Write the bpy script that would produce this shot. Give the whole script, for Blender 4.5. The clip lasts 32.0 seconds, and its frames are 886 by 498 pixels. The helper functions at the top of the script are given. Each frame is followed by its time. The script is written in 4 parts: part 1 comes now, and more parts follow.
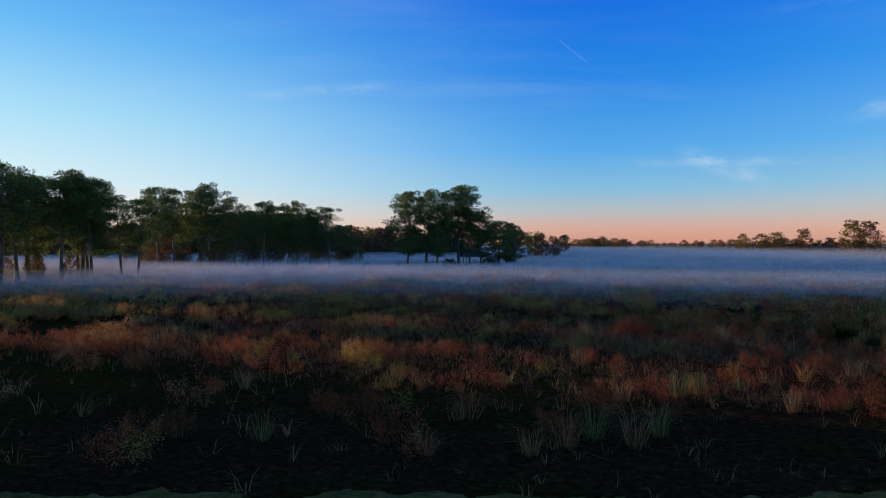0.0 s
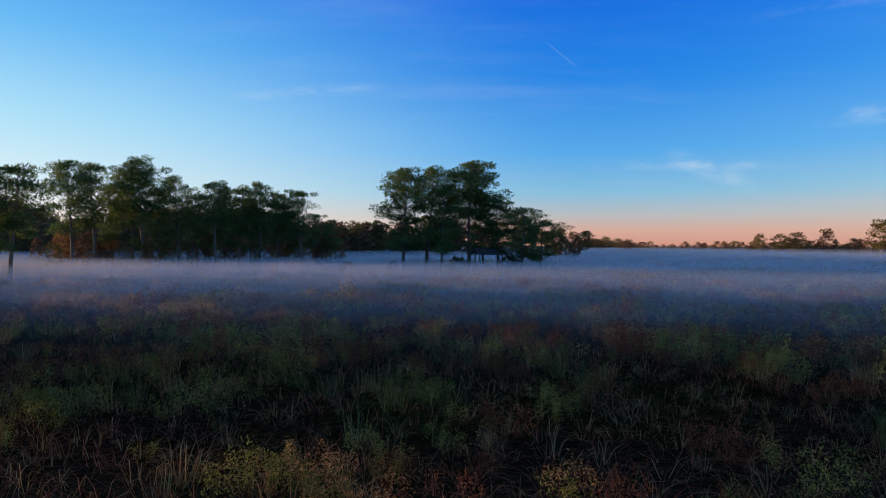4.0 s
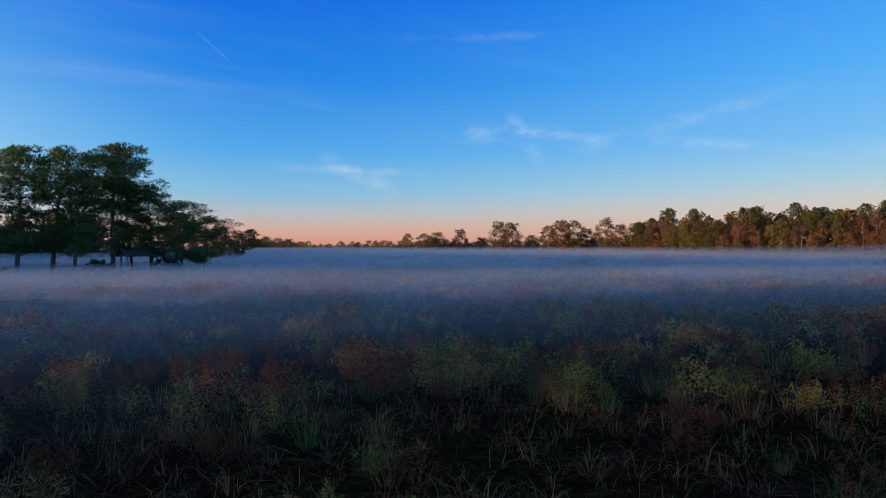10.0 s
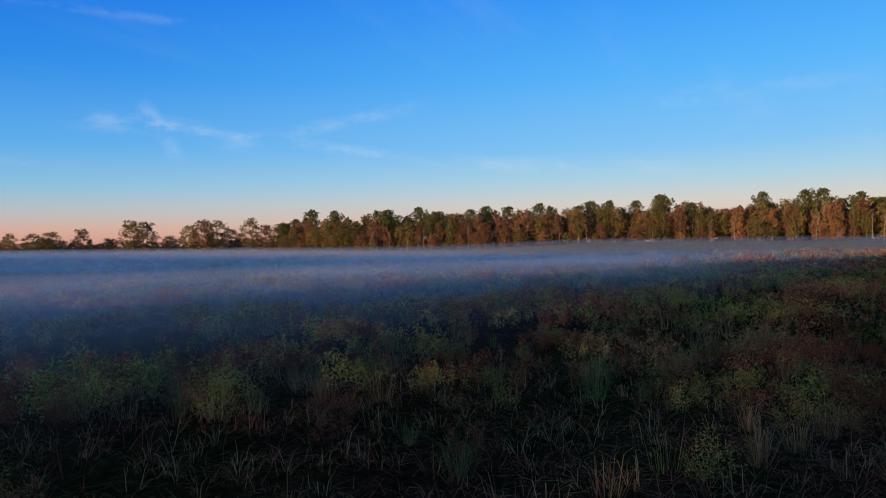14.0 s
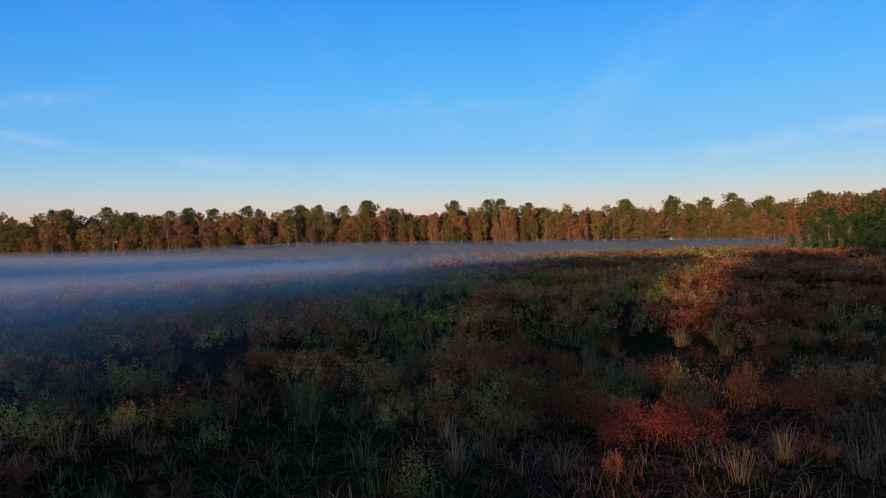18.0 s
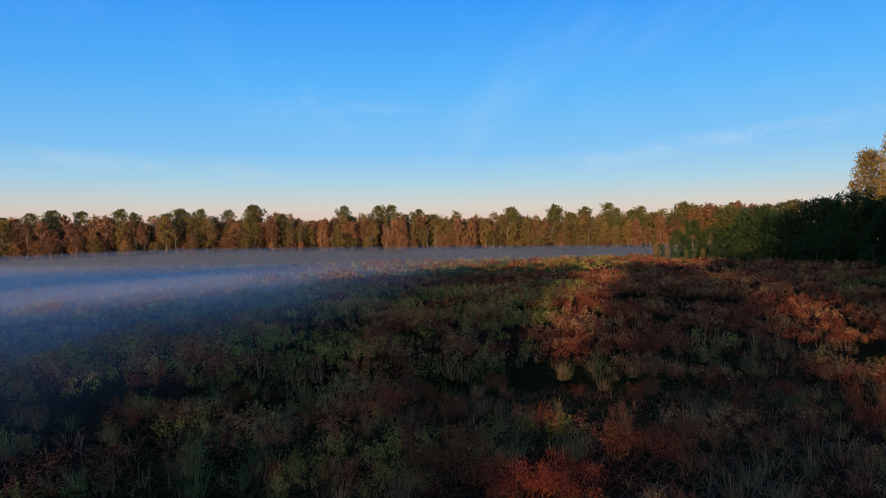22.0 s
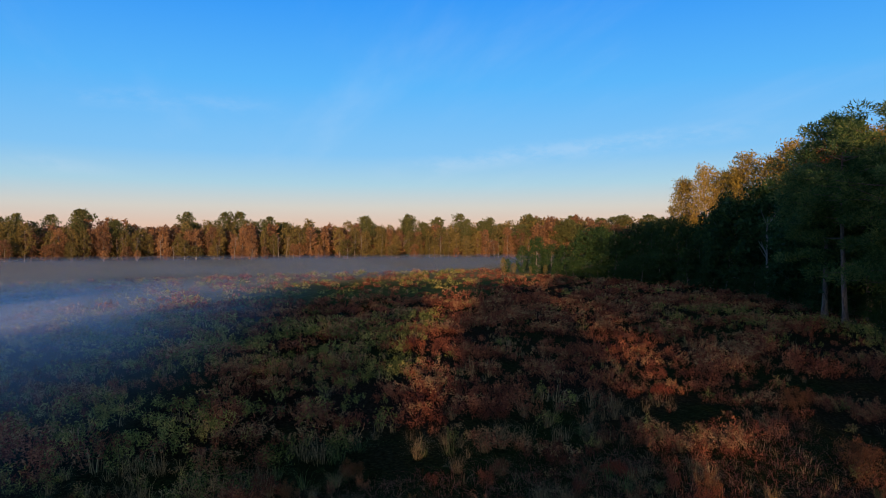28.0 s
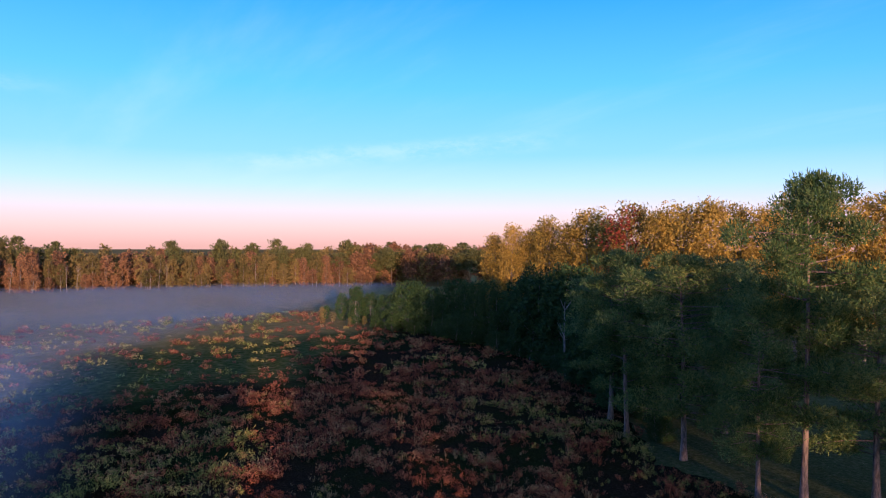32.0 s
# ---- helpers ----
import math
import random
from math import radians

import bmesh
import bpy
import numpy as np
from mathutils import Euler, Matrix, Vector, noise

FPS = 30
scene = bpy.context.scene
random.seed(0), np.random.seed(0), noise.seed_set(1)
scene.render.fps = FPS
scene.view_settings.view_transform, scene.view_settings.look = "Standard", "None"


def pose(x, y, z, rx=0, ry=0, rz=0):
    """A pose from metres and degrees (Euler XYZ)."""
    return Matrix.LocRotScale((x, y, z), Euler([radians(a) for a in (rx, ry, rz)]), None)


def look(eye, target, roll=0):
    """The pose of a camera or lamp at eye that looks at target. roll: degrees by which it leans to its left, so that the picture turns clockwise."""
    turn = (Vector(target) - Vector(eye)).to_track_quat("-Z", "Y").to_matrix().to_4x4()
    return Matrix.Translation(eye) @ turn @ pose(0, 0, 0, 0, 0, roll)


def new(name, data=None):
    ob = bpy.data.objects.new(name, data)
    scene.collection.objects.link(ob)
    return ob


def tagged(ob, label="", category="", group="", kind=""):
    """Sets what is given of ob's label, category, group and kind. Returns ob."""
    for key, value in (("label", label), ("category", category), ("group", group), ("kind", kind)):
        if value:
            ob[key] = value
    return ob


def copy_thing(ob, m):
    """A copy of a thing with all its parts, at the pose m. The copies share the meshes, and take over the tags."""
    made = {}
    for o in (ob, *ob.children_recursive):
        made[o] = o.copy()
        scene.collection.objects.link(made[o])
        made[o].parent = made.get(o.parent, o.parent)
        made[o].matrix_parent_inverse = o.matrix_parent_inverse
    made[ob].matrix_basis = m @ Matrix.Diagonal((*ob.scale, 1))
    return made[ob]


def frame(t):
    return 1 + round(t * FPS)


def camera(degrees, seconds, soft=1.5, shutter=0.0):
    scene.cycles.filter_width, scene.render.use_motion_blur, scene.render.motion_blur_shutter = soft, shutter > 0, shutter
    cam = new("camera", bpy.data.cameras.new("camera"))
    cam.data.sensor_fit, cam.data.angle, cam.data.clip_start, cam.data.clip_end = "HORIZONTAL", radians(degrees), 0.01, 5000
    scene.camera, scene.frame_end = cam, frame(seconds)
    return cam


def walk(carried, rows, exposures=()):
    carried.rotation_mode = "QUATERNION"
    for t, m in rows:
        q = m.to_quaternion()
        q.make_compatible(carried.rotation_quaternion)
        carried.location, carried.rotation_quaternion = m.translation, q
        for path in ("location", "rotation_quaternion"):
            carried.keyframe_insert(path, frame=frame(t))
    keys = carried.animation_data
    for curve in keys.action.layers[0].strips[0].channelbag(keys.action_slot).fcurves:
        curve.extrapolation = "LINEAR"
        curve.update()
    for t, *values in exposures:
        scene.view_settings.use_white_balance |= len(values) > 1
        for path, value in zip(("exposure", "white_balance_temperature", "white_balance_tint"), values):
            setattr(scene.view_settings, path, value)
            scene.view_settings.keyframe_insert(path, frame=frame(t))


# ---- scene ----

cam = camera(69.1, 32.0, soft=1.0)
# seconds, x, y, z, yaw, pitch, roll
PATH = [
    (0.0, -0.907, 11.303, 4.729, 0.000, -0.550, -0.000),
    (0.5, -1.243, 14.286, 4.607, -0.089, -0.520, -0.031),
    (1.0, -1.652, 18.048, 4.511, -0.189, -0.510, -0.032),
    (1.5, -1.996, 21.725, 4.430, -0.280, -0.530, -0.023),
    (2.0, -2.323, 25.554, 4.291, -0.599, -0.520, -0.076),
    (2.5, -2.569, 28.930, 4.096, -0.799, -0.510, -0.138),
    (4.5, -3.508, 42.287, 3.416, -1.286, -0.330, -0.385),
    (5.0, -3.613, 45.217, 3.393, -4.428, -0.362, -0.305),
    (5.5, -3.592, 45.300, 3.368, -6.137, -0.341, -0.255),
    (6.0, -3.576, 45.257, 3.359, -8.430, -0.332, -0.213),
    (6.5, -3.558, 45.206, 3.358, -10.889, -0.328, -0.177),
    (7.0, -3.526, 45.176, 3.368, -13.603, -0.335, -0.130),
    (7.5, -3.521, 45.158, 3.385, -16.365, -0.344, -0.080),
    (8.0, -3.510, 45.161, 3.388, -19.089, -0.349, -0.035),
    (8.5, -3.509, 45.163, 3.388, -21.798, -0.338, 0.010),
    (9.0, -3.510, 45.156, 3.389, -24.801, -0.341, 0.059),
    (9.5, -3.522, 45.140, 3.388, -27.901, -0.350, 0.115),
    (10.0, -3.522, 45.142, 3.381, -30.933, -0.352, 0.181),
    (10.5, -3.523, 45.129, 3.388, -34.194, -0.363, 0.241),
    (11.0, -3.534, 45.111, 3.386, -37.834, -0.369, 0.314),
    (11.5, -3.551, 45.063, 3.390, -41.549, -0.393, 0.398),
    (12.0, -3.567, 45.046, 3.397, -45.468, -0.424, 0.448),
    (12.5, -3.575, 45.055, 3.392, -49.532, -0.451, 0.482),
    (13.0, -3.591, 45.048, 3.391, -53.507, -0.481, 0.521),
    (13.5, -3.614, 45.033, 3.396, -57.784, -0.517, 0.577),
    (14.0, -3.655, 45.022, 3.404, -61.777, -0.526, 0.613),
    (14.5, -3.616, 45.028, 3.405, -65.525, -0.543, 0.657),
    (15.0, -3.618, 45.031, 3.444, -69.035, -0.556, 0.701),
    (15.5, -3.636, 45.042, 3.503, -72.195, -0.581, 0.728),
    (17.5, -3.688, 45.062, 3.783, -84.264, -0.577, 0.721),
    (18.0, -3.696, 45.062, 3.890, -87.197, -0.579, 0.716),
    (18.5, -3.712, 45.062, 4.008, -89.871, -0.597, 0.705),
    (19.0, -3.735, 45.070, 4.121, -91.648, -0.586, 0.682),
    (19.5, -3.773, 45.081, 4.279, -92.741, -0.563, 0.651),
    (20.0, -3.780, 45.092, 4.433, -93.556, -0.542, 0.621),
    (20.5, -3.813, 45.098, 4.599, -94.325, -0.508, 0.594),
    (21.0, -3.841, 45.104, 4.769, -95.131, -0.474, 0.562),
    (21.5, -3.855, 45.115, 4.947, -95.881, -0.439, 0.545),
    (22.0, -3.870, 45.123, 5.115, -96.935, -0.389, 0.521),
    (22.5, -3.900, 45.121, 5.279, -98.739, -0.367, 0.491),
    (23.0, -3.882, 45.131, 5.458, -100.214, -0.362, 0.466),
    (23.5, -3.895, 45.136, 5.660, -101.394, -0.356, 0.415),
    (24.0, -3.901, 45.167, 5.881, -102.484, -0.348, 0.365),
    (24.5, -3.902, 45.164, 6.091, -103.526, -0.334, 0.321),
    (25.0, -3.901, 45.193, 6.290, -104.496, -0.305, 0.282),
    (25.5, -3.872, 45.200, 6.561, -105.399, -0.263, 0.261),
    (27.5, -3.930, 45.261, 7.648, -108.228, -0.221, 0.127),
    (28.0, -3.944, 45.245, 7.900, -109.913, -0.225, 0.136),
    (28.5, -3.934, 45.250, 8.135, -111.716, -0.237, 0.169),
    (29.0, -3.896, 45.264, 8.382, -113.161, -0.236, 0.218),
    (30.0, -3.956, 45.746, 15.160, -116.978, -0.345, 0.460),
    (30.5, -3.934, 45.675, 16.051, -119.144, -0.278, 0.324),
    (31.0, -4.031, 45.503, 16.914, -122.817, -0.249, 0.165),
    (31.5, -4.106, 45.533, 17.826, -124.845, -0.196, -0.006),
    (32.0, -4.191, 45.632, 18.811, -125.976, -0.123, -0.189),
]

EXPOSURE = [(0.0, 1.0, 6500, 10), (29.1, 1.0, 6500, 10), (29.9, 1.55, 5750, 29), (32.0, 1.55, 5750, 29)]
scene.cycles.transparent_max_bounces = 96
walk(cam, [(t, pose(x, y, z, 90 + pitch, roll, yaw)) for t, x, y, z, yaw, pitch, roll in PATH], EXPOSURE)

# ---- light ----
SUN_AZIMUTH, SUN_HEIGHT = 67.0, 4.2      # degrees to the west of north, degrees above the horizon
SUN_POWER, SKY_POWER = 3.5, 0.5


def sky_way(a, e):
    """The unit way to a place in the sky: degrees clockwise from north, degrees up."""
    a, e = radians(a), radians(e)
    return Vector((math.sin(a) * math.cos(e), math.cos(a) * math.cos(e), math.sin(e)))


class Nodes:
    """Short hand for a node tree."""

    def __init__(self, tree):
        self.tree = tree
        tree.nodes.clear()

    def add(self, kind):
        return self.tree.nodes.new(kind)

    def put(self, socket, value):
        if isinstance(value, bpy.types.NodeSocket):
            self.tree.links.new(value, socket)
        else:
            socket.default_value = value

    def math(self, op, a, b=0.0, c=0.0, clamp=False):
        n = self.add("ShaderNodeMath")
        n.operation, n.use_clamp = op, clamp
        for s, v in zip(n.inputs, (a, b, c)):
            self.put(s, v)
        return n.outputs[0]

    def vec(self, op, a, b=(0, 0, 0), scale=1.0):
        n = self.add("ShaderNodeVectorMath")
        n.operation = op
        self.put(n.inputs[0], a), self.put(n.inputs[1], b)
        self.put(n.inputs[3], scale)
        return n.outputs["Value"] if op in ("DOT_PRODUCT", "LENGTH", "DISTANCE") else n.outputs["Vector"]

    def step(self, v, lo, hi, to_lo=0.0, to_hi=1.0):
        n = self.add("ShaderNodeMapRange")
        n.interpolation_type = "SMOOTHSTEP"
        for s, x in zip(n.inputs, (v, lo, hi, to_lo, to_hi)):
            self.put(s, x)
        return n.outputs[0]

    def ramp(self, v, stops):
        n = self.add("ShaderNodeValToRGB")
        e = n.color_ramp.elements
        while len(e) < len(stops):
            e.new(0.5)
        for el, (p, c) in zip(e, stops):
            el.position, el.color = p, (*c, 1)
        self.put(n.inputs[0], v)
        return n.outputs[0]

    def mix(self, f, a, b, blend="MIX"):
        n = self.add("ShaderNodeMix")
        n.data_type, n.blend_type = "RGBA", blend
        self.put(n.inputs["Factor"], f)
        for s, v in ((n.inputs[6], a), (n.inputs[7], b)):
            self.put(s, (*v, 1) if isinstance(v, tuple) and len(v) == 3 else v)
        return n.outputs[2]

    def noise(self, vector, scale, detail=3.0, rough=0.55):
        n = self.add("ShaderNodeTexNoise")
        self.put(n.inputs["Vector"], vector)
        n.inputs["Scale"].default_value, n.inputs["Detail"].default_value, n.inputs["Roughness"].default_value = scale, detail, rough
        return n.outputs["Fac"]


def build_sky():
    world = bpy.data.worlds.new("sky")
    world.use_nodes = True
    scene.world = world
    n = Nodes(world.node_tree)
    way = n.vec("NORMALIZE", n.add("ShaderNodeTexCoord").outputs["Generated"])
    parts = n.add("ShaderNodeSeparateXYZ")
    n.put(parts.inputs[0], way)
    up = n.math("MAXIMUM", parts.outputs[2], 0.0)
    sun = sky_way(-SUN_AZIMUTH, 0)
    side = n.vec("DOT_PRODUCT", way, tuple(sun))
    # dawn sky: deep blue above, a rosy belt opposite the sun, pale beside it
    away = n.ramp(up, SKY_AWAY)
    toward = n.ramp(up, SKY_TOWARD)
    color = n.mix(n.step(side, 0.15, 1.0), n.mix(n.step(side, -1.0, 0.15), away, n.ramp(up, SKY_ACROSS)), toward)
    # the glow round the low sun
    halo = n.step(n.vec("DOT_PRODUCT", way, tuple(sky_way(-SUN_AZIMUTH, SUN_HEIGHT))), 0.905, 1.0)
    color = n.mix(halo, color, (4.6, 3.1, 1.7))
    atmosphere = n.add("ShaderNodeTexSky")
    atmosphere.sky_type, atmosphere.sun_disc = "NISHITA", False
    atmosphere.sun_elevation, atmosphere.sun_rotation = radians(SUN_HEIGHT), radians(-SUN_AZIMUTH)
    color = n.mix(0.06, color, n.vec("SCALE", atmosphere.outputs[0], scale=0.12))
    # thin cirrus veils and streaks
    flat = n.add("ShaderNodeCombineXYZ")
    for k in (0, 1):
        n.put(flat.inputs[k], n.math("DIVIDE", parts.outputs[k], n.math("ADD", up, 0.12)))
    stretched = n.add("ShaderNodeMapping")
    n.put(stretched.inputs[0], flat.outputs[0])
    stretched.inputs["Rotation"].default_value[2] = radians(25)
    stretched.inputs["Scale"].default_value = (0.45, 1.6, 1)
    veil = n.step(n.noise(stretched.outputs[0], 0.9, 6, 0.6), 0.5, 0.9, 0.0, 0.16)
    total = n.math("MULTIPLY", veil, n.step(up, 0.03, 0.12))
    wisps = n.step(n.noise(n.vec("MULTIPLY", way, (9, 9, 22)), 1.6, 5, 0.65), 0.36, 0.66)
    for a1, e1, a2, e2, wide, strength, crisp in STREAKS:
        p, q = sky_way(a1, e1), sky_way(a2, e2)
        axis, mid = p.cross(q).normalized(), (p + q).normalized()
        half = p.angle(q) / 2
        across = n.math("ABSOLUTE", n.vec("DOT_PRODUCT", way, tuple(axis)))
        along = n.vec("DISTANCE", way, tuple(mid))
        band = n.math("MULTIPLY", n.step(across, 0.0, radians(wide), 1.0, 0.0), n.step(along, half * 0.45, half * 1.15, 1.0, 0.0))
        if not crisp:
            band = n.math("MULTIPLY", band, wisps)
        total = n.math("MULTIPLY_ADD", band, 0.75 * strength, total)
    color = n.mix(n.math("MINIMUM", total, 0.8), color, (0.72, 0.80, 0.90))
    out = n.add("ShaderNodeBackground")
    n.put(out.inputs[0], color)
    out.inputs[1].default_value = SKY_POWER
    n.put(n.add("ShaderNodeOutputWorld").inputs[0], out.outputs[0])


SKY_AWAY = [(0.0, (0.68, 0.38, 0.28)), (0.03, (0.78, 0.54, 0.43)), (0.06, (0.68, 0.65, 0.60)), (0.095, (0.42, 0.66, 0.80)),
            (0.14, (0.23, 0.57, 0.94)), (0.24, (0.10, 0.48, 1.0)), (0.36, (0.03, 0.33, 0.98)), (0.55, (0.07, 0.28, 0.70)), (1.0, (0.15, 0.26, 0.46))]
SKY_ACROSS = [(0.0, (0.68, 0.32, 0.24)), (0.022, (0.70, 0.42, 0.34)), (0.045, (0.50, 0.52, 0.54)), (0.08, (0.24, 0.53, 0.76)),
              (0.14, (0.09, 0.41, 0.86)), (0.24, (0.015, 0.25, 0.82)), (0.36, (0.002, 0.15, 0.77)), (0.55, (0.05, 0.22, 0.64)), (1.0, (0.15, 0.26, 0.46))]
SKY_TOWARD = [(0.0, (0.98, 0.74, 0.52)), (0.04, (0.95, 0.90, 0.84)), (0.08, (0.76, 0.93, 0.98)), (0.17, (0.46, 0.82, 1.0)),
              (0.28, (0.16, 0.56, 0.98)), (0.40, (0.04, 0.32, 0.9)), (0.55, (0.08, 0.29, 0.72)), (1.0, (0.15, 0.26, 0.46))]
# azimuth and height of both ends, half width, strength, crisp
STREAKS = [(9.9, 17.4, 12.9, 15.0, 0.12, 0.09, True), (31.0, 9.8, 42.0, 9.6, 1.1, 0.30, False), (36.6, 11.8, 39.9, 6.8, 1.0, 0.26, False),
           (20.0, 7.8, 27.0, 4.6, 1.1, 0.30, False), (42.0, 8.0, 60.0, 12.0, 0.9, 0.26, False), (26.0, 17.8, 43.0, 17.6, 0.6, 0.12, False),
           (14.0, 6.9, 32.0, 6.2, 0.6, 0.24, False), (36.0, 9.8, 62.0, 7.2, 0.7, 0.26, False), (104.0, 6.6, 138.0, 9.4, 1.3, 0.30, False),
           (60.0, 7.0, 84.0, 6.0, 1.0, 0.2, False), (-18.0, 12.0, -4.0, 13.8, 0.7, 0.2, False), (78.0, 11.5, 96.0, 12.0, 1.2, 0.14, False)]
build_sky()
sun_lamp = new("sun", bpy.data.lights.new("sun", "SUN"))
sun_lamp.data.energy, sun_lamp.data.angle, sun_lamp.data.color = SUN_POWER, radians(0.6), (1.0, 0.58, 0.30)
sun_lamp.matrix_world = look(sky_way(-SUN_AZIMUTH, SUN_HEIGHT) * 50, (0, 0, 0))


# ---- materials ----
def material(name):
    m = bpy.data.materials.new(name)
    m.use_nodes = True
    return m, Nodes(m.node_tree)


def leafy(name, colours, glow=0.3, rough=0.65, per_object=0.25, scale=0.0):
    """Foliage: a colour for each leaf out of a ramp, shifted from plant to plant, with light passing through it."""
    m, n = material(name)
    isle = n.add("ShaderNodeNewGeometry").outputs["Random Per Island"]
    each = n.add("ShaderNodeObjectInfo").outputs["Random"]
    pick = n.math("MULTIPLY_ADD", n.math("SUBTRACT", each, 0.5), per_object, isle)
    if scale:
        place = n.add("ShaderNodeNewGeometry").outputs["Position"]
        pick = n.math("MULTIPLY_ADD", n.math("SUBTRACT", n.noise(place, scale, 2), 0.5), 1.6, n.math("MULTIPLY_ADD", isle, 0.5, 0.25))
    stops = [(k / (len(colours) - 1), c) for k, c in enumerate(colours)]
    color = n.ramp(n.math("ADD", pick, 0.0, clamp=True), stops)
    a = n.add("ShaderNodeBsdfPrincipled")
    n.put(a.inputs["Base Color"], color)
    a.inputs["Roughness"].default_value = rough
    a.inputs["Specular IOR Level"].default_value = 0.04
    b = n.add("ShaderNodeBsdfTranslucent")
    n.put(b.inputs[0], color)
    mixed = n.add("ShaderNodeMixShader")
    mixed.inputs[0].default_value = glow
    n.put(mixed.inputs[1], a.outputs[0]), n.put(mixed.inputs[2], b.outputs[0])
    n.put(n.add("ShaderNodeOutputMaterial").inputs[0], mixed.outputs[0])
    return m


def bark(name, dark, light):
    m, n = material(name)
    place = n.add("ShaderNodeTexCoord").outputs["Object"]
    plates = n.noise(n.vec("MULTIPLY", place, (7, 7, 1.6)), 1.0, 5, 0.6)
    broad = n.noise(place, 0.5, 2)
    color = n.mix(n.step(plates, 0.35, 0.65), dark, light)
    color = n.mix(n.math("MULTIPLY", broad, 0.5), color, dark)
    a = n.add("ShaderNodeBsdfPrincipled")
    n.put(a.inputs["Base Color"], color)
    a.inputs["Roughness"].default_value = 0.9
    bump = n.add("ShaderNodeBump")
    bump.inputs["Strength"].default_value, bump.inputs["Distance"].default_value = 0.8, 0.05
    n.put(bump.inputs["Height"], plates)
    n.put(a.inputs["Normal"], bump.outputs[0])
    n.put(n.add("ShaderNodeOutputMaterial").inputs[0], a.outputs[0])
    return m


def soil():
    """Thatch and earth in the meadow, near black to hold the shade between plants; short grass on the mown side of the
    edge.
    """
    m, n = material("meadow_ground")
    place = n.add("ShaderNodeNewGeometry").outputs["Position"]
    parts = n.add("ShaderNodeSeparateXYZ")
    n.put(parts.inputs[0], place)
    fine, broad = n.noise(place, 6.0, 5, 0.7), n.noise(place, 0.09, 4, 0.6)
    # both ramps are kept near black: deep shade put into the ground colour
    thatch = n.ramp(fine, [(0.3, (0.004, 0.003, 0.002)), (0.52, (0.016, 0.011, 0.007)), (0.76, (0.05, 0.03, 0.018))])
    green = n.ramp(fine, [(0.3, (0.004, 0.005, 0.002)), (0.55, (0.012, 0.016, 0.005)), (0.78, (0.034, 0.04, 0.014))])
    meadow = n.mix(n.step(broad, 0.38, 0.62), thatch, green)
    turf = n.ramp(n.noise(place, 3.0, 6, 0.75), [(0.3, (0.02, 0.026, 0.010)), (0.5, (0.055, 0.065, 0.024)), (0.7, (0.11, 0.095, 0.05))])
    lawn = n.math("GREATER_THAN", 0.0, n.math("ADD", field_edge(n, parts), n.math("MULTIPLY_ADD", n.noise(place, 0.7, 3), 2.4, -1.2)))
    hay = n.ramp(n.noise(place, 1.1, 5, 0.7), [(0.3, (0.018, 0.024, 0.008)), (0.5, (0.045, 0.055, 0.016)), (0.72, (0.12, 0.09, 0.04))])
    # dry grass beyond the crest, its tan also carrying that field's sunlit tone
    tan = n.ramp(n.noise(place, 0.5, 5, 0.7), [(0.3, (0.12, 0.10, 0.03)), (0.5, (0.17, 0.125, 0.045)), (0.72, (0.22, 0.155, 0.065))])
    hay = n.mix(n.step(n.math("MULTIPLY_ADD", n.noise(place, 0.05, 3), 30.0, parts.outputs[0]), 122.0, 142.0), hay, tan)
    across = n.math("SUBTRACT", parts.outputs[0], n.math("MULTIPLY_ADD", n.math("MAXIMUM", n.math("SUBTRACT", 10.0, parts.outputs[1]), 0.0), 0.9, 80.0))
    across = n.math("MULTIPLY_ADD", n.math("SUBTRACT", n.noise(place, 0.12, 4), 0.5), 26.0, across)
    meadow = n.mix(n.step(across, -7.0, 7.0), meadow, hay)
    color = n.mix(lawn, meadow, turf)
    a = n.add("ShaderNodeBsdfPrincipled")
    n.put(a.inputs["Base Color"], color)
    a.inputs["Roughness"].default_value, a.inputs["Specular IOR Level"].default_value = 0.95, 0.0
    bump = n.add("ShaderNodeBump")
    bump.inputs["Strength"].default_value, bump.inputs["Distance"].default_value = 1.0, 0.12
    n.put(bump.inputs["Height"], n.noise(place, 2.2, 6, 0.75))
    n.put(a.inputs["Normal"], bump.outputs[0])
    n.put(n.add("ShaderNodeOutputMaterial").inputs[0], a.outputs[0])
    return m


def field_edge(n, parts):
    """Metres from the mown edge into the meadow, as nodes; edge_of() is the same as numbers."""
    x, y = parts.outputs[0], parts.outputs[1]
    steep = n.math("MULTIPLY_ADD", n.math("SUBTRACT", x, 7.0), -2.6, 21.5)
    south = n.math("MINIMUM", 0.5, n.math("MULTIPLY_ADD", n.math("SUBTRACT", x, 28.0), -0.9, 0.5))
    return n.math("SUBTRACT", y, n.math("MINIMUM", 21.5, n.math("MAXIMUM", steep, south)))


def edge_of(x, y):
    south = np.minimum(0.5, 0.5 - 0.9 * (x - 28.0))
    return y - np.minimum(21.5, np.maximum(21.5 - 2.6 * (x - 7.0), south))


